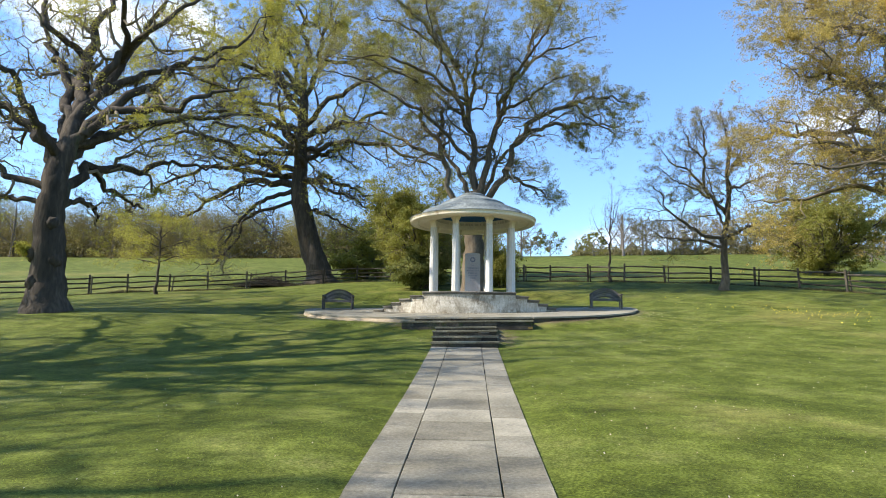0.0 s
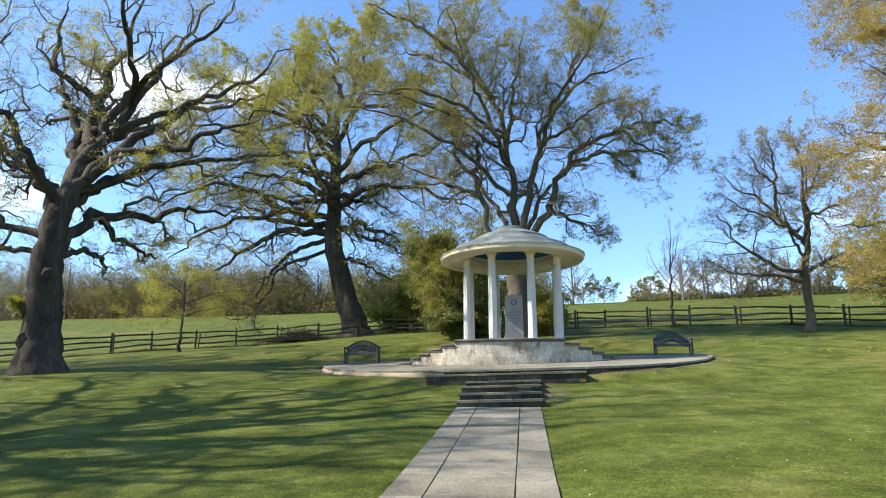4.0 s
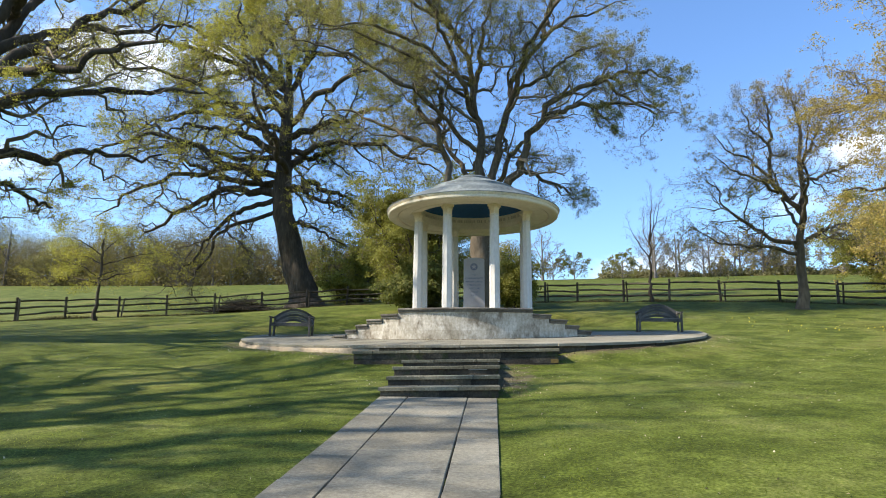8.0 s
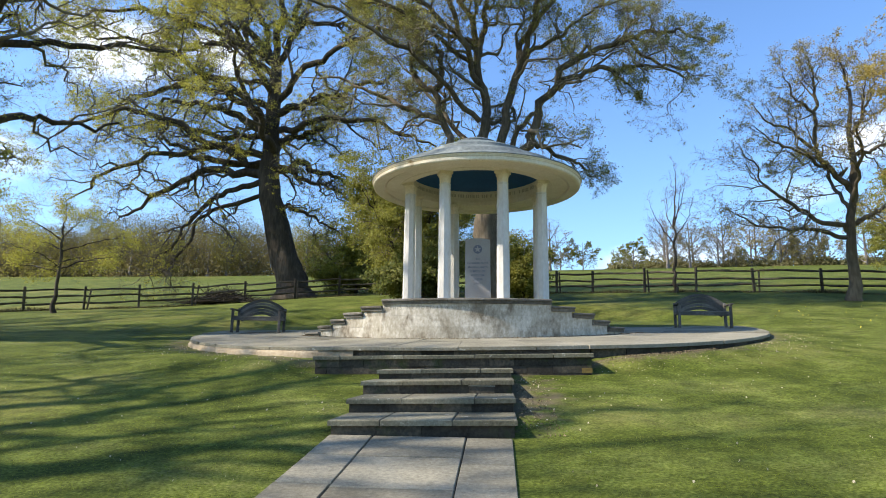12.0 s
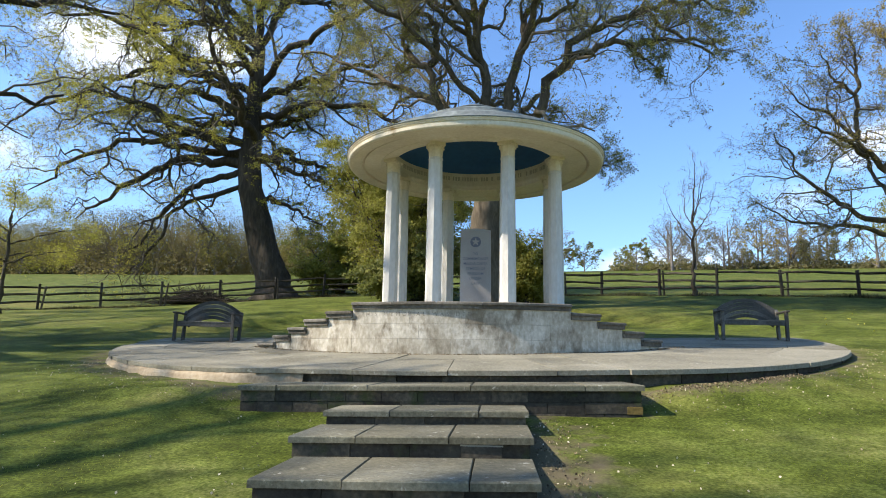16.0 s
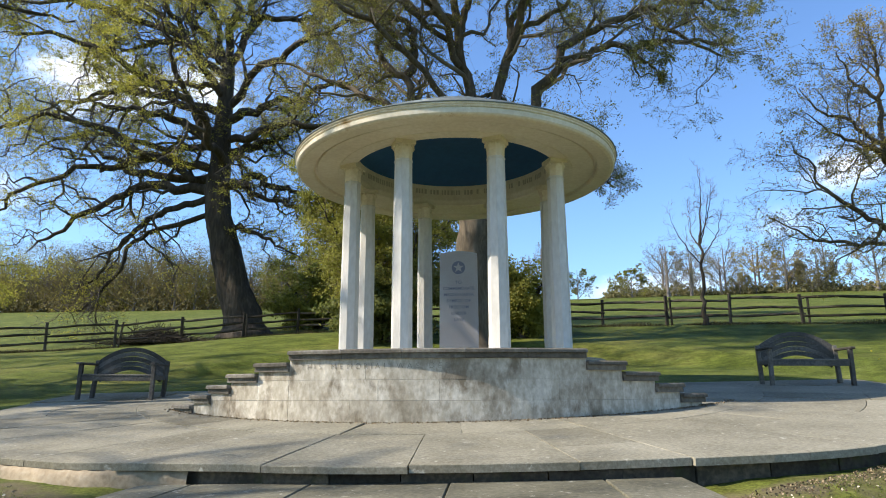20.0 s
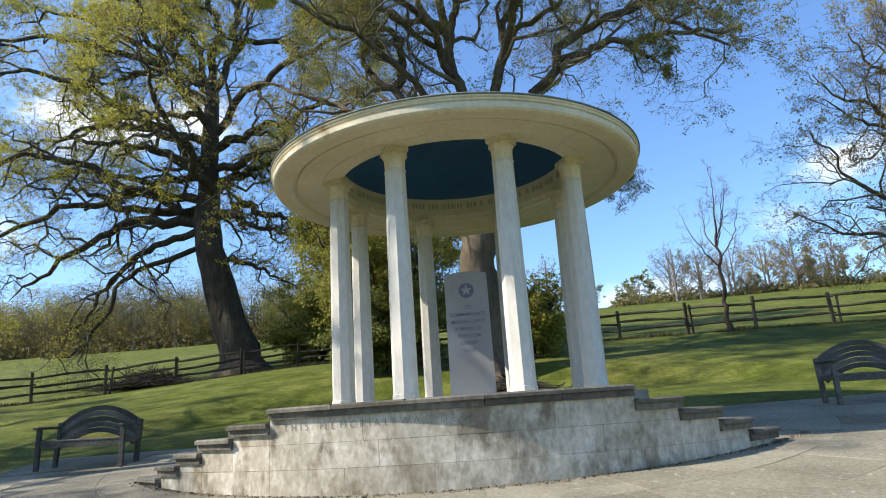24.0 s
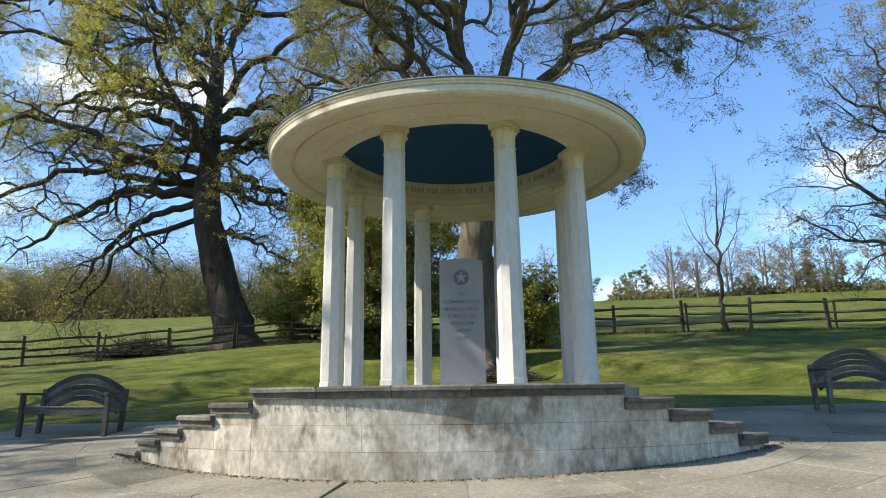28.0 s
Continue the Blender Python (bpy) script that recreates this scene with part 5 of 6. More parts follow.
bough(oak_mid, 0.15, 0.05, (5.8, -0.9, 11.8), (7.2, -0.6, 12.4), (8.6, -0.4, 12.6), (9.8, -0.2, 12.2))
bough(oak_mid, 0.16, 0.05, (1.8, -0.3, 7.8), (3.0, 0.6, 7.4), (4.2, 1.2, 6.9), (5.3, 1.6, 6.2))
bough(oak_mid, 0.20, 0.05, (0.1, 0.2, 5.8), (1.6, 2, 9), (3.6, 3.6, 11.8), (6, 4.8, 14.2))
bough(oak_mid, 0.20, 0.05, (-0.1, 0.2, 5.8), (-1.4, 2.2, 9), (-3.4, 3.8, 12), (-5.6, 5, 15))
bough(oak_mid, 0.18, 0.05, (-0.4, 0.1, 10.6), (-1.4, -2, 13), (-2.4, -4, 15), (-3.2, -5.6, 17.4))
bough(oak_mid, 0.18, 0.05, (1.4, -0.2, 10.6), (2.2, -2.2, 13), (3.8, -3.8, 14.8), (5.2, -5.2, 17))
bough(oak_mid, 0.16, 0.05, (-0.5, 0.3, 12.6), (-3, 0.6, 14), (-5.2, 0.6, 15), (-7.2, 0.8, 15.6))
bough(oak_mid, 0.16, 0.05, (-1.2, 0.3, 15.2), (-3, -0.2, 16.6), (-5, -0.6, 17.6), (-7, -0.8, 17.8))
bough(oak_mid, 0.16, 0.05, (-0.4, 0.3, 12), (-2.6, -1.6, 13.6), (-5.4, -3, 14.2), (-8, -4, 13.6))
bough(oak_mid, 0.15, 0.05, (-0.3, -0.2, 8.6), (-3.0, -2.4, 10.8), (-6.0, -4.2, 12.0), (-8.8, -5.2, 12.4))
bough(oak_mid, 0.14, 0.05, (-0.5, 0, 11.4), (-3.4, -1.8, 13.0), (-6.6, -2.8, 14.2), (-9.4, -3.2, 14.0))
bough(oak_mid, 0.18, 0.05, (-1.0, 0.2, 14.8), (-3.2, -2.6, 16.6), (-5.6, -4.6, 17.6), (-7.6, -5.8, 18.0))
tree("oak_tree", "large spreading oak with a looped limb behind the memorial", "oak tree", (0.1, 10.4), 23, [[c, a * (0.8 if k else 1), b * (0.8 if k else 1)] for k, (c, a, b) in enumerate(oak_mid)], MIDDLE_ORDER, (250000, 0.048, 0.085), PALEBARK, LEAF_BUD, clump=0.3, lift=0.45)

oak_gold = []
bough(oak_gold, 0.8, 0.3, (0, 0, -0.5), (0, 0, 0.6), (0.1, 0, 2.6), (0, 0, 5.6), (-0.2, 0, 7.2))
bough(oak_gold, 0.32, 0.05, (0, 0, 4.6), (-2.6, -0.4, 6.4), (-5.6, -0.6, 7.2), (-8.4, -0.8, 8))
bough(oak_gold, 0.32, 0.05, (0, 0, 5.2), (-2.2, 0.4, 8.4), (-5, 0.8, 11.4), (-8, 1, 13.4))
bough(oak_gold, 0.32, 0.05, (0, 0, 5.4), (-1, 0, 10), (-2.4, 0, 14), (-4.6, 0, 17.4))
bough(oak_gold, 0.32, 0.05, (0, 0, 5.4), (1.6, 0.6, 10), (2.2, 0.6, 14.4), (2, 0.4, 18.4))
bough(oak_gold, 0.28, 0.05, (0, 0, 5), (2.8, 0, 7.8), (5.6, 0, 9.6), (8, 0, 11.4))
bough(oak_gold, 0.26, 0.05, (0, 0, 5), (-1, 3, 7.6), (-2, 5.6, 9.2), (-2.4, 7.6, 11.4))
bough(oak_gold, 0.26, 0.05, (0, 0, 5), (-1.2, -2.8, 7.4), (-2.6, -5.2, 9.6), (-3.2, -7, 12.4))
bough(oak_gold, 0.18, 0.05, (0, 0, 4), (-2.4, 1.2, 5.6), (-4.8, 2, 6.2), (-7.6, 2.4, 5.6), (-10, 2.4, 5.4))
bough(oak_gold, 0.18, 0.05, (0, 0, 4.2), (-2, -1.6, 5.9), (-4.6, -2, 6.4), (-7.8, -2.2, 6.0), (-10.4, -2.4, 6.2))
bough(oak_gold, 0.22, 0.05, (-1.6, 0, 12), (-4.2, 0.4, 13.6), (-6, 0.6, 15), (-8, 0.6, 15.6))
bough(oak_gold, 0.22, 0.05, (-1.2, 0, 9), (-4.4, -1.2, 10), (-7.6, -1.8, 10.6), (-9.6, -2, 10.8))
bough(oak_gold, 0.20, 0.05, (-1.8, 0.2, 8), (-5, 1.4, 8.8), (-8.4, 1.8, 9), (-10.2, 2, 8.6))
bough(oak_gold, 0.20, 0.05, (-1.6, 0, 11.6), (-4.8, -1.6, 12.6), (-7, -2.2, 12.8), (-9.2, -2.6, 13))
bough(oak_gold, 0.20, 0.05, (-2.4, 0, 14), (-4, -1.8, 16), (-5, -2.6, 17.6), (-6, -3, 18.6))
tree("oak_tree", "big oak covered in golden-brown new leaves at the lawn's edge", "oak tree", (24.6, 2.5), 24, oak_gold, LEAN_ORDER, (230000, 0.055, 0.10), PALEBARK, LEAF_GOLD, clump=0.4, lift=0.15)

ash_bare = []
bough(ash_bare, 0.23, 0.06, (0, 0, -0.3), (0, 0, 0.4), (0.02, 0, 2.0), (0.18, 0, 3.4), (0.44, 0, 5.0), (0.5, 0, 6.5), (0.5, 0, 7.6), (0.68, 0, 8.8))
bough(ash_bare, 0.12, 0.03, (0.15, 0, 3.0), (-0.8, -0.1, 3.35), (-1.85, -0.2, 3.8), (-2.6, -0.3, 4.35), (-3.2, -0.3, 4.8), (-3.6, -0.3, 5.65), (-4.2, -0.3, 6.6))
bough(ash_bare, 0.10, 0.03, (0.1, 0, 2.7), (-1.0, 0.2, 3.0), (-2.2, 0.4, 3.2), (-3.6, 0.5, 3.4), (-4.8, 0.6, 4.2))
bough(ash_bare, 0.14, 0.03, (0.36, 0, 4.7), (-0.1, 0.1, 5.3), (-0.6, 0.2, 5.75), (-0.95, 0.2, 6.5), (-1.7, 0.3, 7.4), (-2.6, 0.3, 8.0), (-3.4, 0.3, 8.9))
bough(ash_bare, 0.10, 0.025, (-0.93, 0.2, 6.6), (-0.8, 0.1, 8.2), (-1.7, 0.1, 9.1), (-2.1, 0, 10.4))
bough(ash_bare, 0.08, 0.02, (-0.82, 0.1, 8.2), (-0.9, -0.2, 9.8), (-1.2, -0.3, 11.2))
bough(ash_bare, 0.11, 0.03, (0.23, 0, 3.3), (0.9, 0, 3.6), (1.35, 0.1, 3.9), (2.4, 0.2, 4.2), (3.6, 0.2, 4.1))
bough(ash_bare, 0.10, 0.025, (0.52, 0, 6.4), (1.3, 0, 6.5), (2.4, 0.1, 7.0), (3.3, 0.1, 7.4))
bough(ash_bare, 0.09, 0.025, (0.5, 0, 7.2), (1.4, 0.2, 8.6), (2.0, 0.3, 10.0))
bough(ash_bare, 0.08, 0.02, (0.65, 0, 8.6), (0.5, 0, 10.0), (0.2, 0, 11.4))
bough(ash_bare, 0.09, 0.025, (0.2, 0, 3.8), (0.3, 1.4, 5.4), (0.4, 2.6, 7.4), (0.2, 3.2, 9.2))
bough(ash_bare, 0.09, 0.025, (0.3, 0, 4.2), (0, -1.4, 5.6), (-0.4, -2.4, 7.2), (-0.4, -3.2, 8.8))
bough(ash_bare, 0.08, 0.025, (-0.6, 0.2, 5.8), (-1.8, -0.6, 6.2), (-3.0, -0.9, 6.6), (-4.0, -1, 7.4))
tree("bare_tree", "slender bare tree with a haze of grey-brown twigs", "tree", (15.3, 10.5), 25, ash_bare, MID_ORDER, (22000, 0.05, 0.09), PALEBARK, LEAF_GOLD)

sapling = []
bough(sapling, 0.1, 0.03, (0, 0, -0.2), (0, 0, 0.4), (0.03, 0, 1.8), (0.08, 0, 3.4), (0.2, 0, 4.6))
bough(sapling, 0.032, 0.01, (0.15, 0, 4.2), (0.2, 0, 5), (0.3, 0, 5.8), (0.25, 0, 6.9))
bough(sapling, 0.03, 0.01, (0.06, 0, 2.6), (-0.4, 0, 3.2), (-0.8, 0, 3.9), (-1.1, 0, 4.8))
bough(sapling, 0.03, 0.01, (0.08, 0, 2.9), (0.5, 0, 3.4), (0.9, 0, 4.1), (1.1, 0, 5))
bough(sapling, 0.028, 0.01, (0.1, 0, 3.3), (-0.1, 0.5, 4), (0, 0.8, 4.8), (0, 1, 5.6))
bough(sapling, 0.028, 0.01, (0.1, 0, 3.5), (0.2, -0.5, 4.2), (0.2, -0.8, 4.9), (0.3, -0.9, 5.5))
bough(sapling, 0.026, 0.01, (0.12, 0, 3.8), (0.5, 0.1, 4.6), (0.7, 0.1, 5.4), (0.8, 0.1, 6.2))
tree("young_tree", "bare young tree with upright thin branches by the fence", "tree", (9.6, 16.0), 26, sapling, YOUNG_ORDER, (0, 0.1, 0.1), BARK, LEAF_GOLD)

young_leafy = []
bough(young_leafy, 0.095, 0.035, (0, 0, -0.2), (0, 0, 0.4), (0.0, 0, 1.6), (0.0, 0, 3.0), (0.02, 0, 4.0))
bough(young_leafy, 0.035, 0.01, (0.02, 0, 3.7), (0.05, 0, 4.3), (0.05, 0, 4.8), (0, 0, 5.2))
bough(young_leafy, 0.04, 0.01, (0.02, 0, 1.9), (-1, 0, 2.15), (-2.0, 0, 2.25), (-3.0, 0, 2.2))
bough(young_leafy, 0.04, 0.01, (0.02, 0, 2.0), (0.8, 0, 2.3), (1.5, 0, 2.45), (2.2, 0, 2.5))
bough(young_leafy, 0.035, 0.01, (0.02, 0, 2.9), (-0.9, 0.5, 3.3), (-1.8, 0.8, 3.5), (-2.6, 1, 3.5))
bough(young_leafy, 0.035, 0.01, (0.02, 0, 2.8), (0.8, 0.4, 3.2), (1.4, 0.7, 3.5), (2.0, 0.9, 3.6))
bough(young_leafy, 0.035, 0.01, (0.02, 0, 2.1), (0, -1, 2.5), (-0.2, -2, 2.6), (0, -2.6, 2.7))
bough(young_leafy, 0.035, 0.01, (0.02, 0, 2.3), (0, 1, 2.7), (0.2, 2, 2.9), (0, 2.6, 3.0))
bough(young_leafy, 0.03, 0.01, (0.02, 0, 3.3), (-0.7, -0.2, 3.9), (-1.3, -0.3, 4.2), (-1.9, -0.3, 4.3))
bough(young_leafy, 0.03, 0.01, (0.02, 0, 3.4), (0.5, -0.1, 3.9), (1.0, -0.2, 4.2), (1.4, -0.2, 4.4))
tree("young_tree", "young tree with level branches and fresh yellow leaves", "tree", (-20.0, 10.8), 27, [[[(1.25 * x, 1.25 * y, 1.06 * z) for x, y, z in c], a, b] for c, a, b in young_leafy], [(9, 0.5, 45, 5, 0.0, 0.2, 1.1), (7, 0.5, 42, 4, 0.0, 0.15, 0.6)], (14000, 0.05, 0.2), BARK, LEAF_OLIVE, clump=0.25)


def bush(name, label, at, seed, radius, height, stems, leaves, size, leaf):
    """A many-stemmed bush: arching stems, fine branches and dense small leaves."""
    rng = np.random.default_rng(seed)
    limbs = [[((0, 0, -0.3), (0, 0, 0.2), (0, 0, 0.5), (0, 0, 0.9)), 0.22, 0.12]]
    for k in range(stems):
        a = 2 * math.pi * k / stems + rng.uniform(-0.3, 0.3)
        q = rng.uniform(0.25, 1.0)
        h = height * rng.uniform(0.4, 1.0) * (1.05 - 0.4 * q)
        limbs.append([((0, 0, 0.1), (radius * q * 0.35 * math.cos(a), radius * q * 0.35 * math.sin(a), h * 0.45), (radius * q * 0.75 * math.cos(a), radius * q * 0.75 * math.sin(a), h * 0.8),
                       (radius * q * math.cos(a), radius * q * math.sin(a), h)), 0.09, 0.02])
    return tree(name, label, "bush", at, seed, limbs, [(9, 0.5, 50, 5, 0.02, 0.1, radius * 0.6), (6, 0.5, 48, 4, 0.0, 0.1, radius * 0.3)], (leaves, size, 0.16), BARK, leaf)


bush("hawthorn_tree", "rounded yellow-green hawthorn behind the memorial", (-3.7, 15.4), 31, 4.2, 8.4, 32, 120000, 0.075, LEAF_BUSH)
bush("holly_bush", "dark evergreen bush at the oak's foot", (-3.2, 12.8), 32, 2.0, 3.6, 14, 24000, 0.11, LEAF_DARK)
bush("holly_bush", "olive-green bush beside the oak trunk", (1.9, 13.2), 33, 1.25, 3.6, 14, 20000, 0.09, LEAF_BUSH)
bush("hazel_bush", "dense olive-green hazel beyond the fence", (28.8, 24.0), 35, 6.2, 8.6, 30, 110000, 0.085, LEAF_BUSH)
bush("hawthorn_tree", "yellow-green hawthorn thicket along the fence", (-9.0, 24.5), 34, 3.4, 5.6, 14, 26000, 0.11, LEAF_BUSH)


def brush_pile(label, x, y, long, count, seed):
    rng = np.random.default_rng(seed)
    p = thing("brush_pile", label, "brushwood", (x, y, float(lawn_z(x, y))))
    c = rng.normal(size=(count, 3)) * [long, 0.5 * long, 0.0]
    c[:, 2] = np.abs(rng.normal(size=count)) * 0.30 * long * np.exp(-(c[:, 0] / (1.5 * long)) ** 2) + 0.05
    d = unit(rng.normal(size=(count, 3)) * [1, 0.6, 0.3]) * rng.uniform(0.4, 1.0, (count, 1)) * min(long, 1.0)
    mid = c + rng.normal(size=c.shape) * 0.07
    pts = np.stack([c - d, mid, c + d], 1)
    pts[:, :, 2] = np.maximum(pts[:, :, 2], 0.02)
    part("brushwood", array_mesh("brushwood", *tubes(pts, np.full((count, 3), 0.011) * rng.uniform(0.4, 1.6, (count, 1)), 4), FENCEWOOD), FENCEWOOD, p)


brush_pile("heap of cut brown branches lying by the fence", -15.4, 18.7, 0.9, 1000, 40)
brush_pile("small heap of fallen sticks at the oak's foot", 1.0, 8.9, 0.45, 220, 41)


# ---- distant woods ----
def far_tree_arrays(seed, height, spread, leaves, size, order):
    limbs = [[((0, 0, -0.5), (0, 0, 0.3 * height), (0, 0, 0.6 * height), (0, 0, 0.9 * height)), 0.025 * height, 0.006 * height]]
    rng = np.random.default_rng(seed)
    for k in range(8):
        a, z = 2.4 * k, height * (0.06 + 0.07 * k)
        e = spread * rng.uniform(0.7, 1.0) * (1 - 0.05 * k)
        limbs.append([((0, 0, z), (e * 0.4 * math.cos(a), e * 0.4 * math.sin(a), z + height * 0.12), (e * 0.75 * math.cos(a), e * 0.75 * math.sin(a), z + height * 0.24),
                       (e * math.cos(a), e * math.sin(a), z + height * 0.36)), 0.010 * height, 0.003 * height])
    return grow(seed, limbs, order, (leaves, size, size * 0.8), twig=0.012, trunk_sides=4, rings=6, fine_sides=3)


CREST_ORDER = [(8, 0.55, 45, 4, 0.06, 0.2, 9), (6, 0.5, 42, 3, 0.04, 0.1, 4), (3, 0.5, 40, 2, 0.04, 0.1, 2)]
FAR_KINDS = [far_tree_arrays(60, 12.0, 4.6, 1500, 0.11, CREST_ORDER), far_tree_arrays(61, 9.0, 4.8, 9000, 0.15, CREST_ORDER), far_tree_arrays(62, 11.0, 5.0, 4500, 0.12, CREST_ORDER), far_tree_arrays(63, 6.5, 4.2, 8000, 0.15, CREST_ORDER)]
WOOD_KINDS = [far_tree_arrays(64, 11.0, 4.4, 0, 0.45, []), far_tree_arrays(65, 9.0, 5.4, 0, 0.6, []), far_tree_arrays(66, 10.0, 4.8, 0, 0.5, []), far_tree_arrays(67, 6.5, 4.6, 0, 0.42, [])]
FAR_MESH = []
for wood_, fine_, lv_ in FAR_KINDS:
    FAR_MESH.append((array_mesh("far_wood", *merge(wood_ + fine_), HAZETWIG), lv_))


def crest_tree(k, x, y, s, leaf, label, spin):
    w, lv = FAR_MESH[k]
    t = thing("distant_tree", label, "tree", (x, y, float(lawn_z(x, y)) - 0.2), "trees on the hill crest")
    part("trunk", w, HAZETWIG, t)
    me = array_mesh("crown", *lv, leaf)
    part("crown", me, leaf, t)
    t.rotation_euler, t.scale = (0, 0, spin), (0.66 * s, 0.66 * s, 0.66 * s)


def crest_trees():
    rng = random.Random(70)
    for k, x, y, s, leaf, label in (
            (1, 12.2, 70, 0.75, LEAF_DARK, "dark green round tree on the hill crest"), (3, 9.6, 74, 0.85, LEAF_CREST, "small bushy tree on the hill crest"), (0, 7.4, 66, 0.95, LEAF_CREST, "thin bare tree on the hill"),
            (3, 19.0, 70, 0.95, LEAF_BUSH, "yellowish shrub on the hill crest"), (0, 23.5, 70, 0.95, LEAF_CREST, "bare grey tree on the hill crest"), (2, 27.0, 72, 1.0, LEAF_CREST, "brown budding tree on the hill crest"),
            (0, 31.5, 74, 0.80, LEAF_CREST, "bare grey tree on the hill crest"), (2, 36.0, 74, 1.0, LEAF_GOLD, "budding golden tree on the hill crest"), (0, 40.0, 74, 1.0, LEAF_CREST, "tall bare tree on the hill crest"),
            (1, 44.0, 74, 0.95, LEAF_CREST, "budding tree on the hill crest"), (2, 49.0, 70, 1.05, LEAF_GOLD, "budding golden tree on the hill crest"), (1, 55.0, 66, 1.1, LEAF_BUSH, "leafy tree on the hill"),
            (1, 62.0, 60, 1.2, LEAF_GOLD, "leafy golden tree on the hill"), (2, 46.0, 46, 0.95, LEAF_GOLD, "golden tree at the field edge"), (1, 53.0, 42, 1.1, LEAF_BUSH, "leafy tree at the field edge"),
            (0, 25.2, 78, 1.0, LEAF_CREST, "bare grey tree on the hill crest"), (2, 29.5, 79, 0.95, LEAF_CREST, "brown budding tree on the hill crest"), (0, 34.0, 79, 1.05, LEAF_CREST, "bare grey tree on the hill crest"),
            (2, 38.2, 78, 1.05, LEAF_GOLD, "budding golden tree on the hill crest"), (1, 41.8, 78, 1.0, LEAF_GOLD, "leafy golden tree on the hill crest"), (2, 46.6, 77, 1.1, LEAF_CREST, "brown budding tree on the hill crest"),
            (1, 40.0, 34, 0.85, LEAF_GOLD, "golden tree at the field edge"), (3, 33.5, 73, 0.7, LEAF_CREST, "low scrub on the hill crest"), (3, 42.0, 72, 0.8, LEAF_CREST, "low scrub on the hill crest")):
        crest_tree(k, x, y, s, leaf, label, rng.uniform(0, 6))


crest_trees()


def hedge_line():
    """Low scrub that closes the gaps between the trees on the crest."""
    rng = np.random.default_rng(77)
    n = 16000
    x = rng.uniform(17, 75, n)
    y = 77 - 0.004 * (x - 17) ** 2 + rng.normal(size=n) * 1.6
    top = 1.5 + 1.0 * np.sin(x * 0.55) * np.sin(x * 0.23 + 1) + 0.6 * np.sin(x * 1.7)
    c = np.column_stack([x, y, lawn_z(x, y) + np.abs(rng.normal(size=n)) * 0.36 * np.maximum(top, 0.2)])
    v, f = leaf_cards(rng, c, n, 0.34, 0.25)
    h = thing("hedge", "low brown and olive scrub along the hill crest", "hedge", kind="stuff")
    part("scrub", array_mesh("scrub", v, f, LEAF_CREST), LEAF_CREST, h)


hedge_line()


def crown_shell(rng, centre, wide, high, count, size):
    """Leaf clumps over lumpy crowns, facing outwards as dense foliage does."""
    d = unit(rng.normal(size=(count, 3)))
    lump = 0.86 + 0.16 * np.sin(d @ [3.1, 2.2, 2.7] + centre[0]) + rng.normal(size=count) * 0.09
    c = centre + d * lump[:, None] * [wide, wide, high]
    nrm = unit(d + rng.normal(size=d.shape) * 0.45)
    u = unit(np.cross(nrm, rng.normal(size=d.shape)))
    w = np.cross(nrm, u)
    s = size * rng.uniform(0.5, 1.2, (count, 1))
    v = np.stack([c - u * s * 0.5 - w * s * 0.4, c + u * s * 0.6, c + w * s * 0.5], 1).reshape(-1, 3)
    return v, np.arange(3 * count).reshape(-1, 3)


def woodland():
    """The wood beyond the field, many small trees in one mesh."""
    rng = np.random.default_rng(80)
    woods, leafs, greens = [], [], []
    spots = []
    for k in range(150):
        x = rng.uniform(-130, -12)
        y = 70 + rng.uniform(0, 30) + 0.1 * abs(x) - 0.16 * max(0, -x - 40)
        spots.append((x, y))
    for k in range(40):
        spots.append((rng.uniform(-14, 4), rng.uniform(90, 120)))
    for k in range(60):
        spots.append((rng.uniform(58, 150), rng.uniform(20, 78)))
    for x, y in spots:
        kind = rng.integers(0, 4)
        (w, f, lv) = WOOD_KINDS[kind]
        s = rng.uniform(0.52, 0.9) * float(np.interp(x, [-75, -38, -20], [1.55, 1.3, 1.0]))
        a = rng.uniform(0, 6.28)
        m = np.array([[math.cos(a), -math.sin(a), 0], [math.sin(a), math.cos(a), 0], [0, 0, 1]]) * s
        off = np.array([x, y, float(lawn_z(x, y)) - 0.3])
        v, q = merge(f + w)
        woods.append((v @ m.T * [1, 1, 0.86] + off, q))
        high, wide = (11.0, 9.0, 10.0, 6.5)[kind] * s, (3.6, 4.4, 4.2, 4.2)[kind] * s
        (greens if rng.random() < 0.45 else leafs).append(crown_shell(rng, off + np.array([0, 0, 0.56 * high]), wide, 0.46 * high, 4600 if x < 0 else 1500, 0.17 if x < 0 else 0.3))
    # low growth that closes the edge of the wood
    n = 60000
    near = np.array(spots)[rng.integers(0, 150, n)] + rng.normal(size=(n, 2)) * [4.5, 3.0]
    hz = np.abs(rng.normal(size=n)) * 1.9
    c = np.column_stack([near, lawn_z(near[:, 0], near[:, 1]) + hz])
    u = unit(rng.normal(size=(n, 3)))
    w = unit(np.cross(u, rng.normal(size=(n, 3))))
    s = rng.uniform(0.12, 0.30, n)[:, None]
    leafs.append((np.stack([c - u * s, c + w * s, c + u * s], 1).reshape(-1, 3), np.arange(3 * n).reshape(-1, 3)))
    wd = thing("distant_woodland", "hazy brown and olive woodland beyond the field", "woodland", kind="stuff")
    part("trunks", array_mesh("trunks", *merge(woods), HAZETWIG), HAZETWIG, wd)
    part("canopy", array_mesh("canopy", *merge(leafs), LEAF_FAR), LEAF_FAR, wd)
    part("canopy", array_mesh("canopy", *merge(greens), LEAF_WOOD), LEAF_WOOD, wd)


woodland()


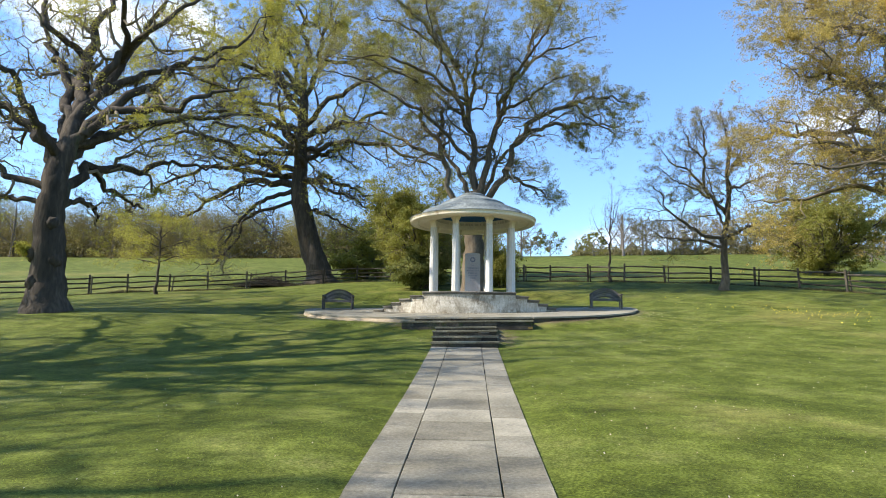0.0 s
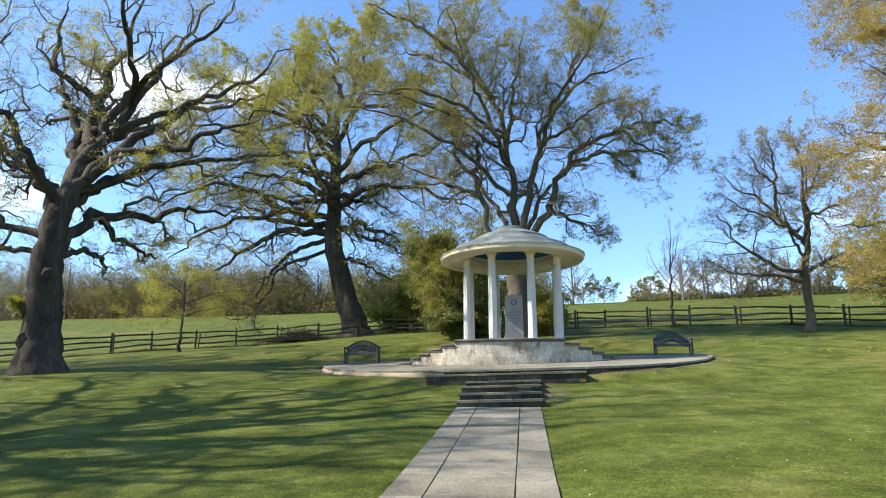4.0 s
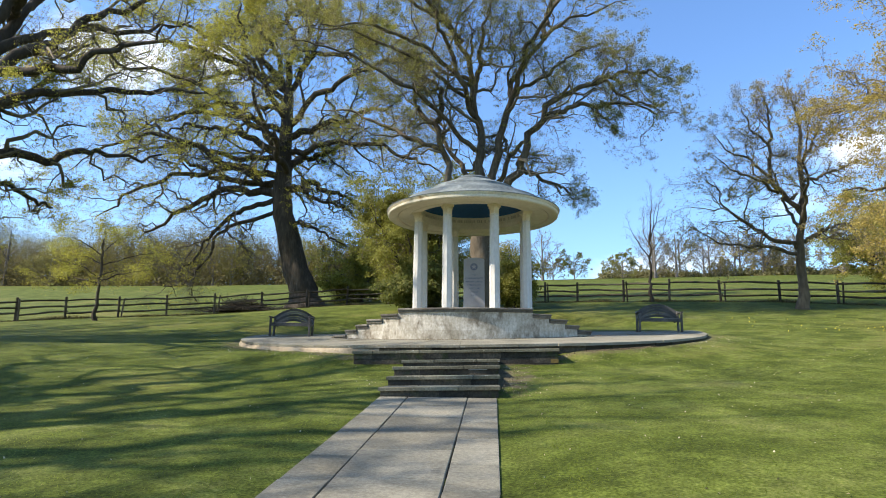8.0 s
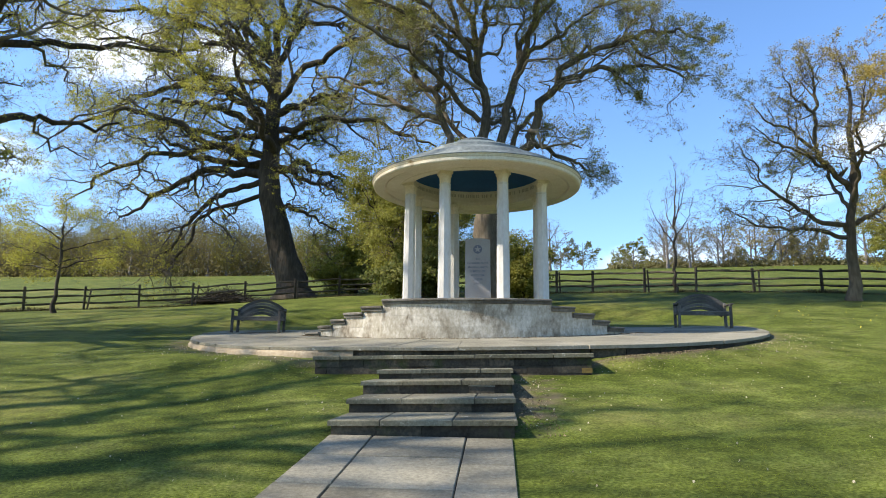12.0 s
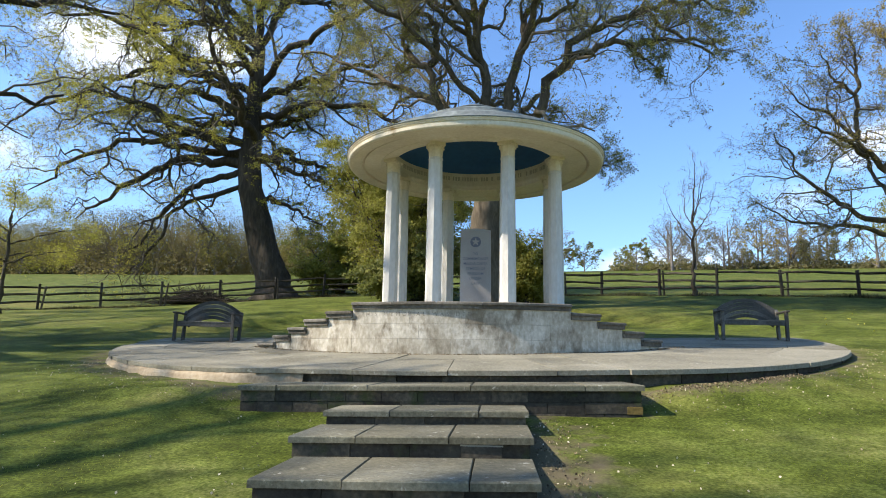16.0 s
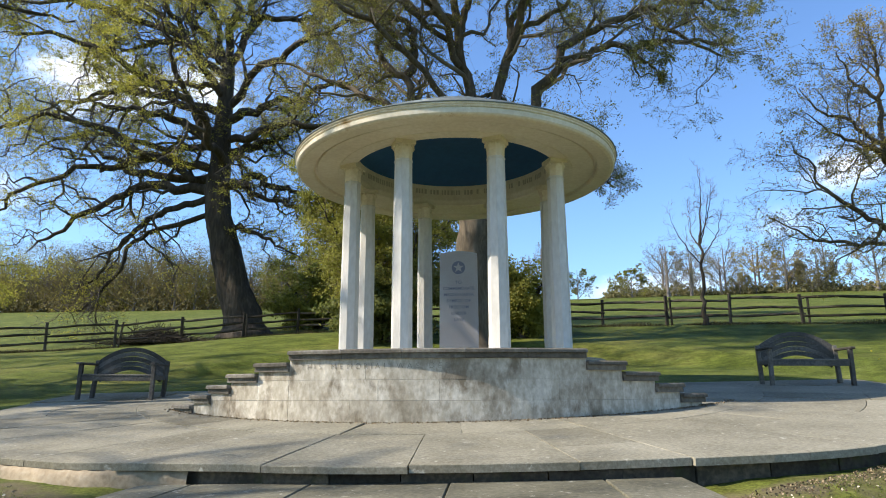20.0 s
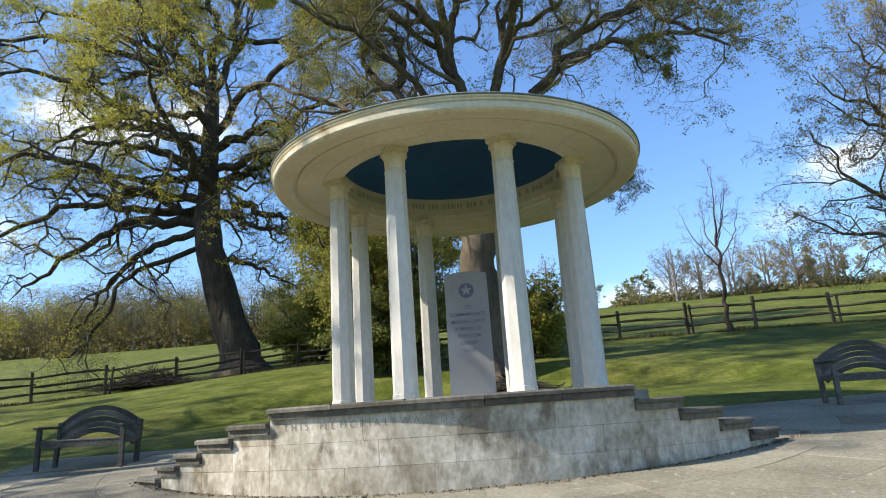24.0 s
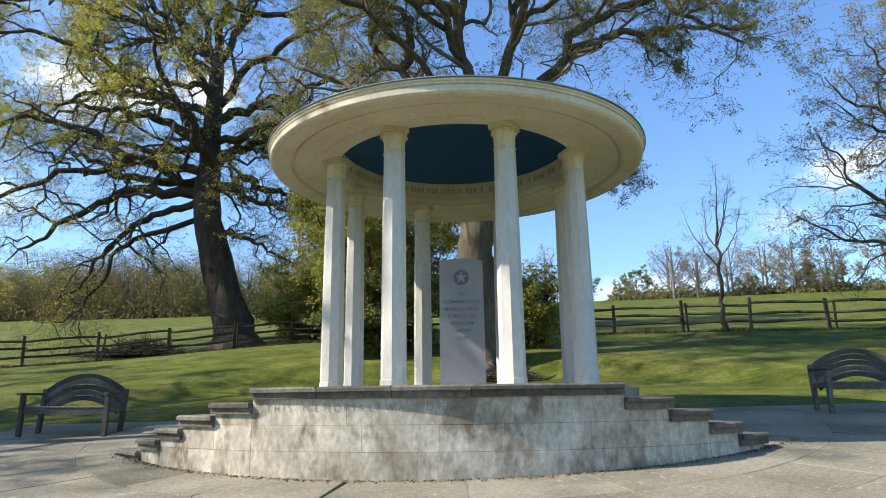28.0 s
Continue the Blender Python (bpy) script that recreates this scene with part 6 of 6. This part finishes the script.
# ---- small growth on the lawn ----
def scatter_grass():
    rng = np.random.default_rng(90)
    n = 190000
    x = rng.normal(0, 7.0, n) + 0.3
    y = -30 + 26 * rng.random(n) ** 0.85
    keep = (np.abs(x + 0.2) > 1.0) & (np.hypot(x - TX, y - TY) > TR + 0.12) & ((np.abs(x + 0.2) > 2.4) | (y < -10.4))
    x, y = x[keep], y[keep]
    z = lawn_z(x, y)
    h = rng.uniform(0.008, 0.024, len(x))
    a = rng.uniform(0, 6.28, len(x))
    w = 0.004
    lean = rng.normal(size=(len(x), 2)) * 0.012
    p = np.stack([x, y, z - 0.005], 1)
    d = np.stack([np.cos(a) * w, np.sin(a) * w, 0 * a], 1)
    tip = p + np.stack([lean[:, 0], lean[:, 1], h], 1)
    v = np.stack([p - d, p + d, tip], 1).reshape(-1, 3)
    tagged(part("grass", array_mesh("grass", v, np.arange(len(v)).reshape(-1, 3), BLADE), BLADE), "short uneven lawn grass blades", "grass", kind="stuff")
    # fallen dry leaves and daisies
    n = 1700
    x, y = rng.normal(2.5, 8.0, n), rng.uniform(-29, -2, n)
    keep = (np.abs(x + 0.15) > 1.05) & (np.hypot(x - TX, y - TY) > TR + 0.2)
    x, y = x[keep], y[keep]
    a, r = np.radians(rng.uniform(-60, 75, 700)), TR + 0.15 + np.abs(rng.normal(size=700)) * 0.5
    lx, ly = r * np.sin(a), TY - r * np.cos(a)
    sx, sy = np.where(rng.random(170) < 0.6, 1.1, -1.6) + rng.normal(size=170) * 0.4, rng.uniform(-10.2, -6.9, 170)
    lx, ly = np.concatenate([lx, sx]), np.concatenate([ly, sy])
    ok = ((lx < -2.6) | (lx > 2.2) | (ly < -6.75)) & ((lx < -1.4) | (lx > 0.9))
    x, y = np.concatenate([x, lx[ok]]), np.concatenate([y, ly[ok]])
    c = np.stack([x, y, lawn_z(x, y) + 0.02], 1)
    v, f = leaf_cards(rng, c, len(c), 0.021, 0.0, 0.15)
    dry = material("dry_leaf", [(0.3, (0.26, 0.21, 0.12)), (0.6, (0.52, 0.46, 0.33))], scale=3, rough=0.8, bump=0, island=0.5)
    tagged(part("fallen_leaves", array_mesh("fallen_leaves", v, f, dry), dry), "pale fallen leaves scattered on the grass", "leaves", kind="stuff")
    # crumbs of dead leaf along the foot of the curved wall and below the terrace edge
    n = 1500
    a = np.radians(rng.uniform(-48, 48, n))
    r = DR + 0.015 + np.abs(rng.normal(size=n)) * 0.05
    x, y = DX + r * np.sin(a), DC - r * np.cos(a)
    z = terrace_z(x, y) + 0.012
    x2, y2 = np.concatenate([rng.uniform(2.15, 4.6, 900), rng.uniform(0.82, 1.25, 500)]), np.concatenate([np.zeros(900), rng.uniform(-10.4, -6.8, 500)])
    y2[:900] = TY - np.sqrt(7.62 ** 2 - (x2[:900] - TX) ** 2) - np.abs(rng.normal(size=900)) * 0.16
    c = np.stack([np.concatenate([x, x2]), np.concatenate([y, y2]), np.concatenate([z, lawn_z(x2, y2) + 0.015])], 1)
    v, f = leaf_cards(rng, c, len(c), 0.02, 0.0, 0.2)
    crumb = material("leaf_crumb", [(0.3, (0.07, 0.05, 0.028)), (0.6, (0.26, 0.20, 0.12))], scale=3, rough=0.9, bump=0, island=0.6)
    tagged(part("leaf_litter", array_mesh("leaf_litter", v, f, crumb), crumb), "brown leaf crumbs gathered along walls and kerbs", "leaves", kind="stuff")
    n = 260
    along = rng.normal(size=n)
    x, y = 14.4 + 1.0 * along + rng.normal(size=n) * 1.1, -1.8 - 3.2 * along + rng.normal(size=n) * 1.8
    c = np.stack([x, y, lawn_z(x, y) + 0.04], 1)
    v, f = leaf_cards(rng, c, len(c), 0.046, 0.0, 0.1)
    yel = material("celandine_petal", [(0.3, (0.46, 0.37, 0.03)), (0.6, (0.64, 0.54, 0.07))], scale=3, rough=0.6, bump=0)
    tagged(part("yellow_flowers", array_mesh("yellow_flowers", v, f, yel), yel), "patch of small yellow wild flowers on the lawn", "flowers", kind="stuff")


scatter_grass()
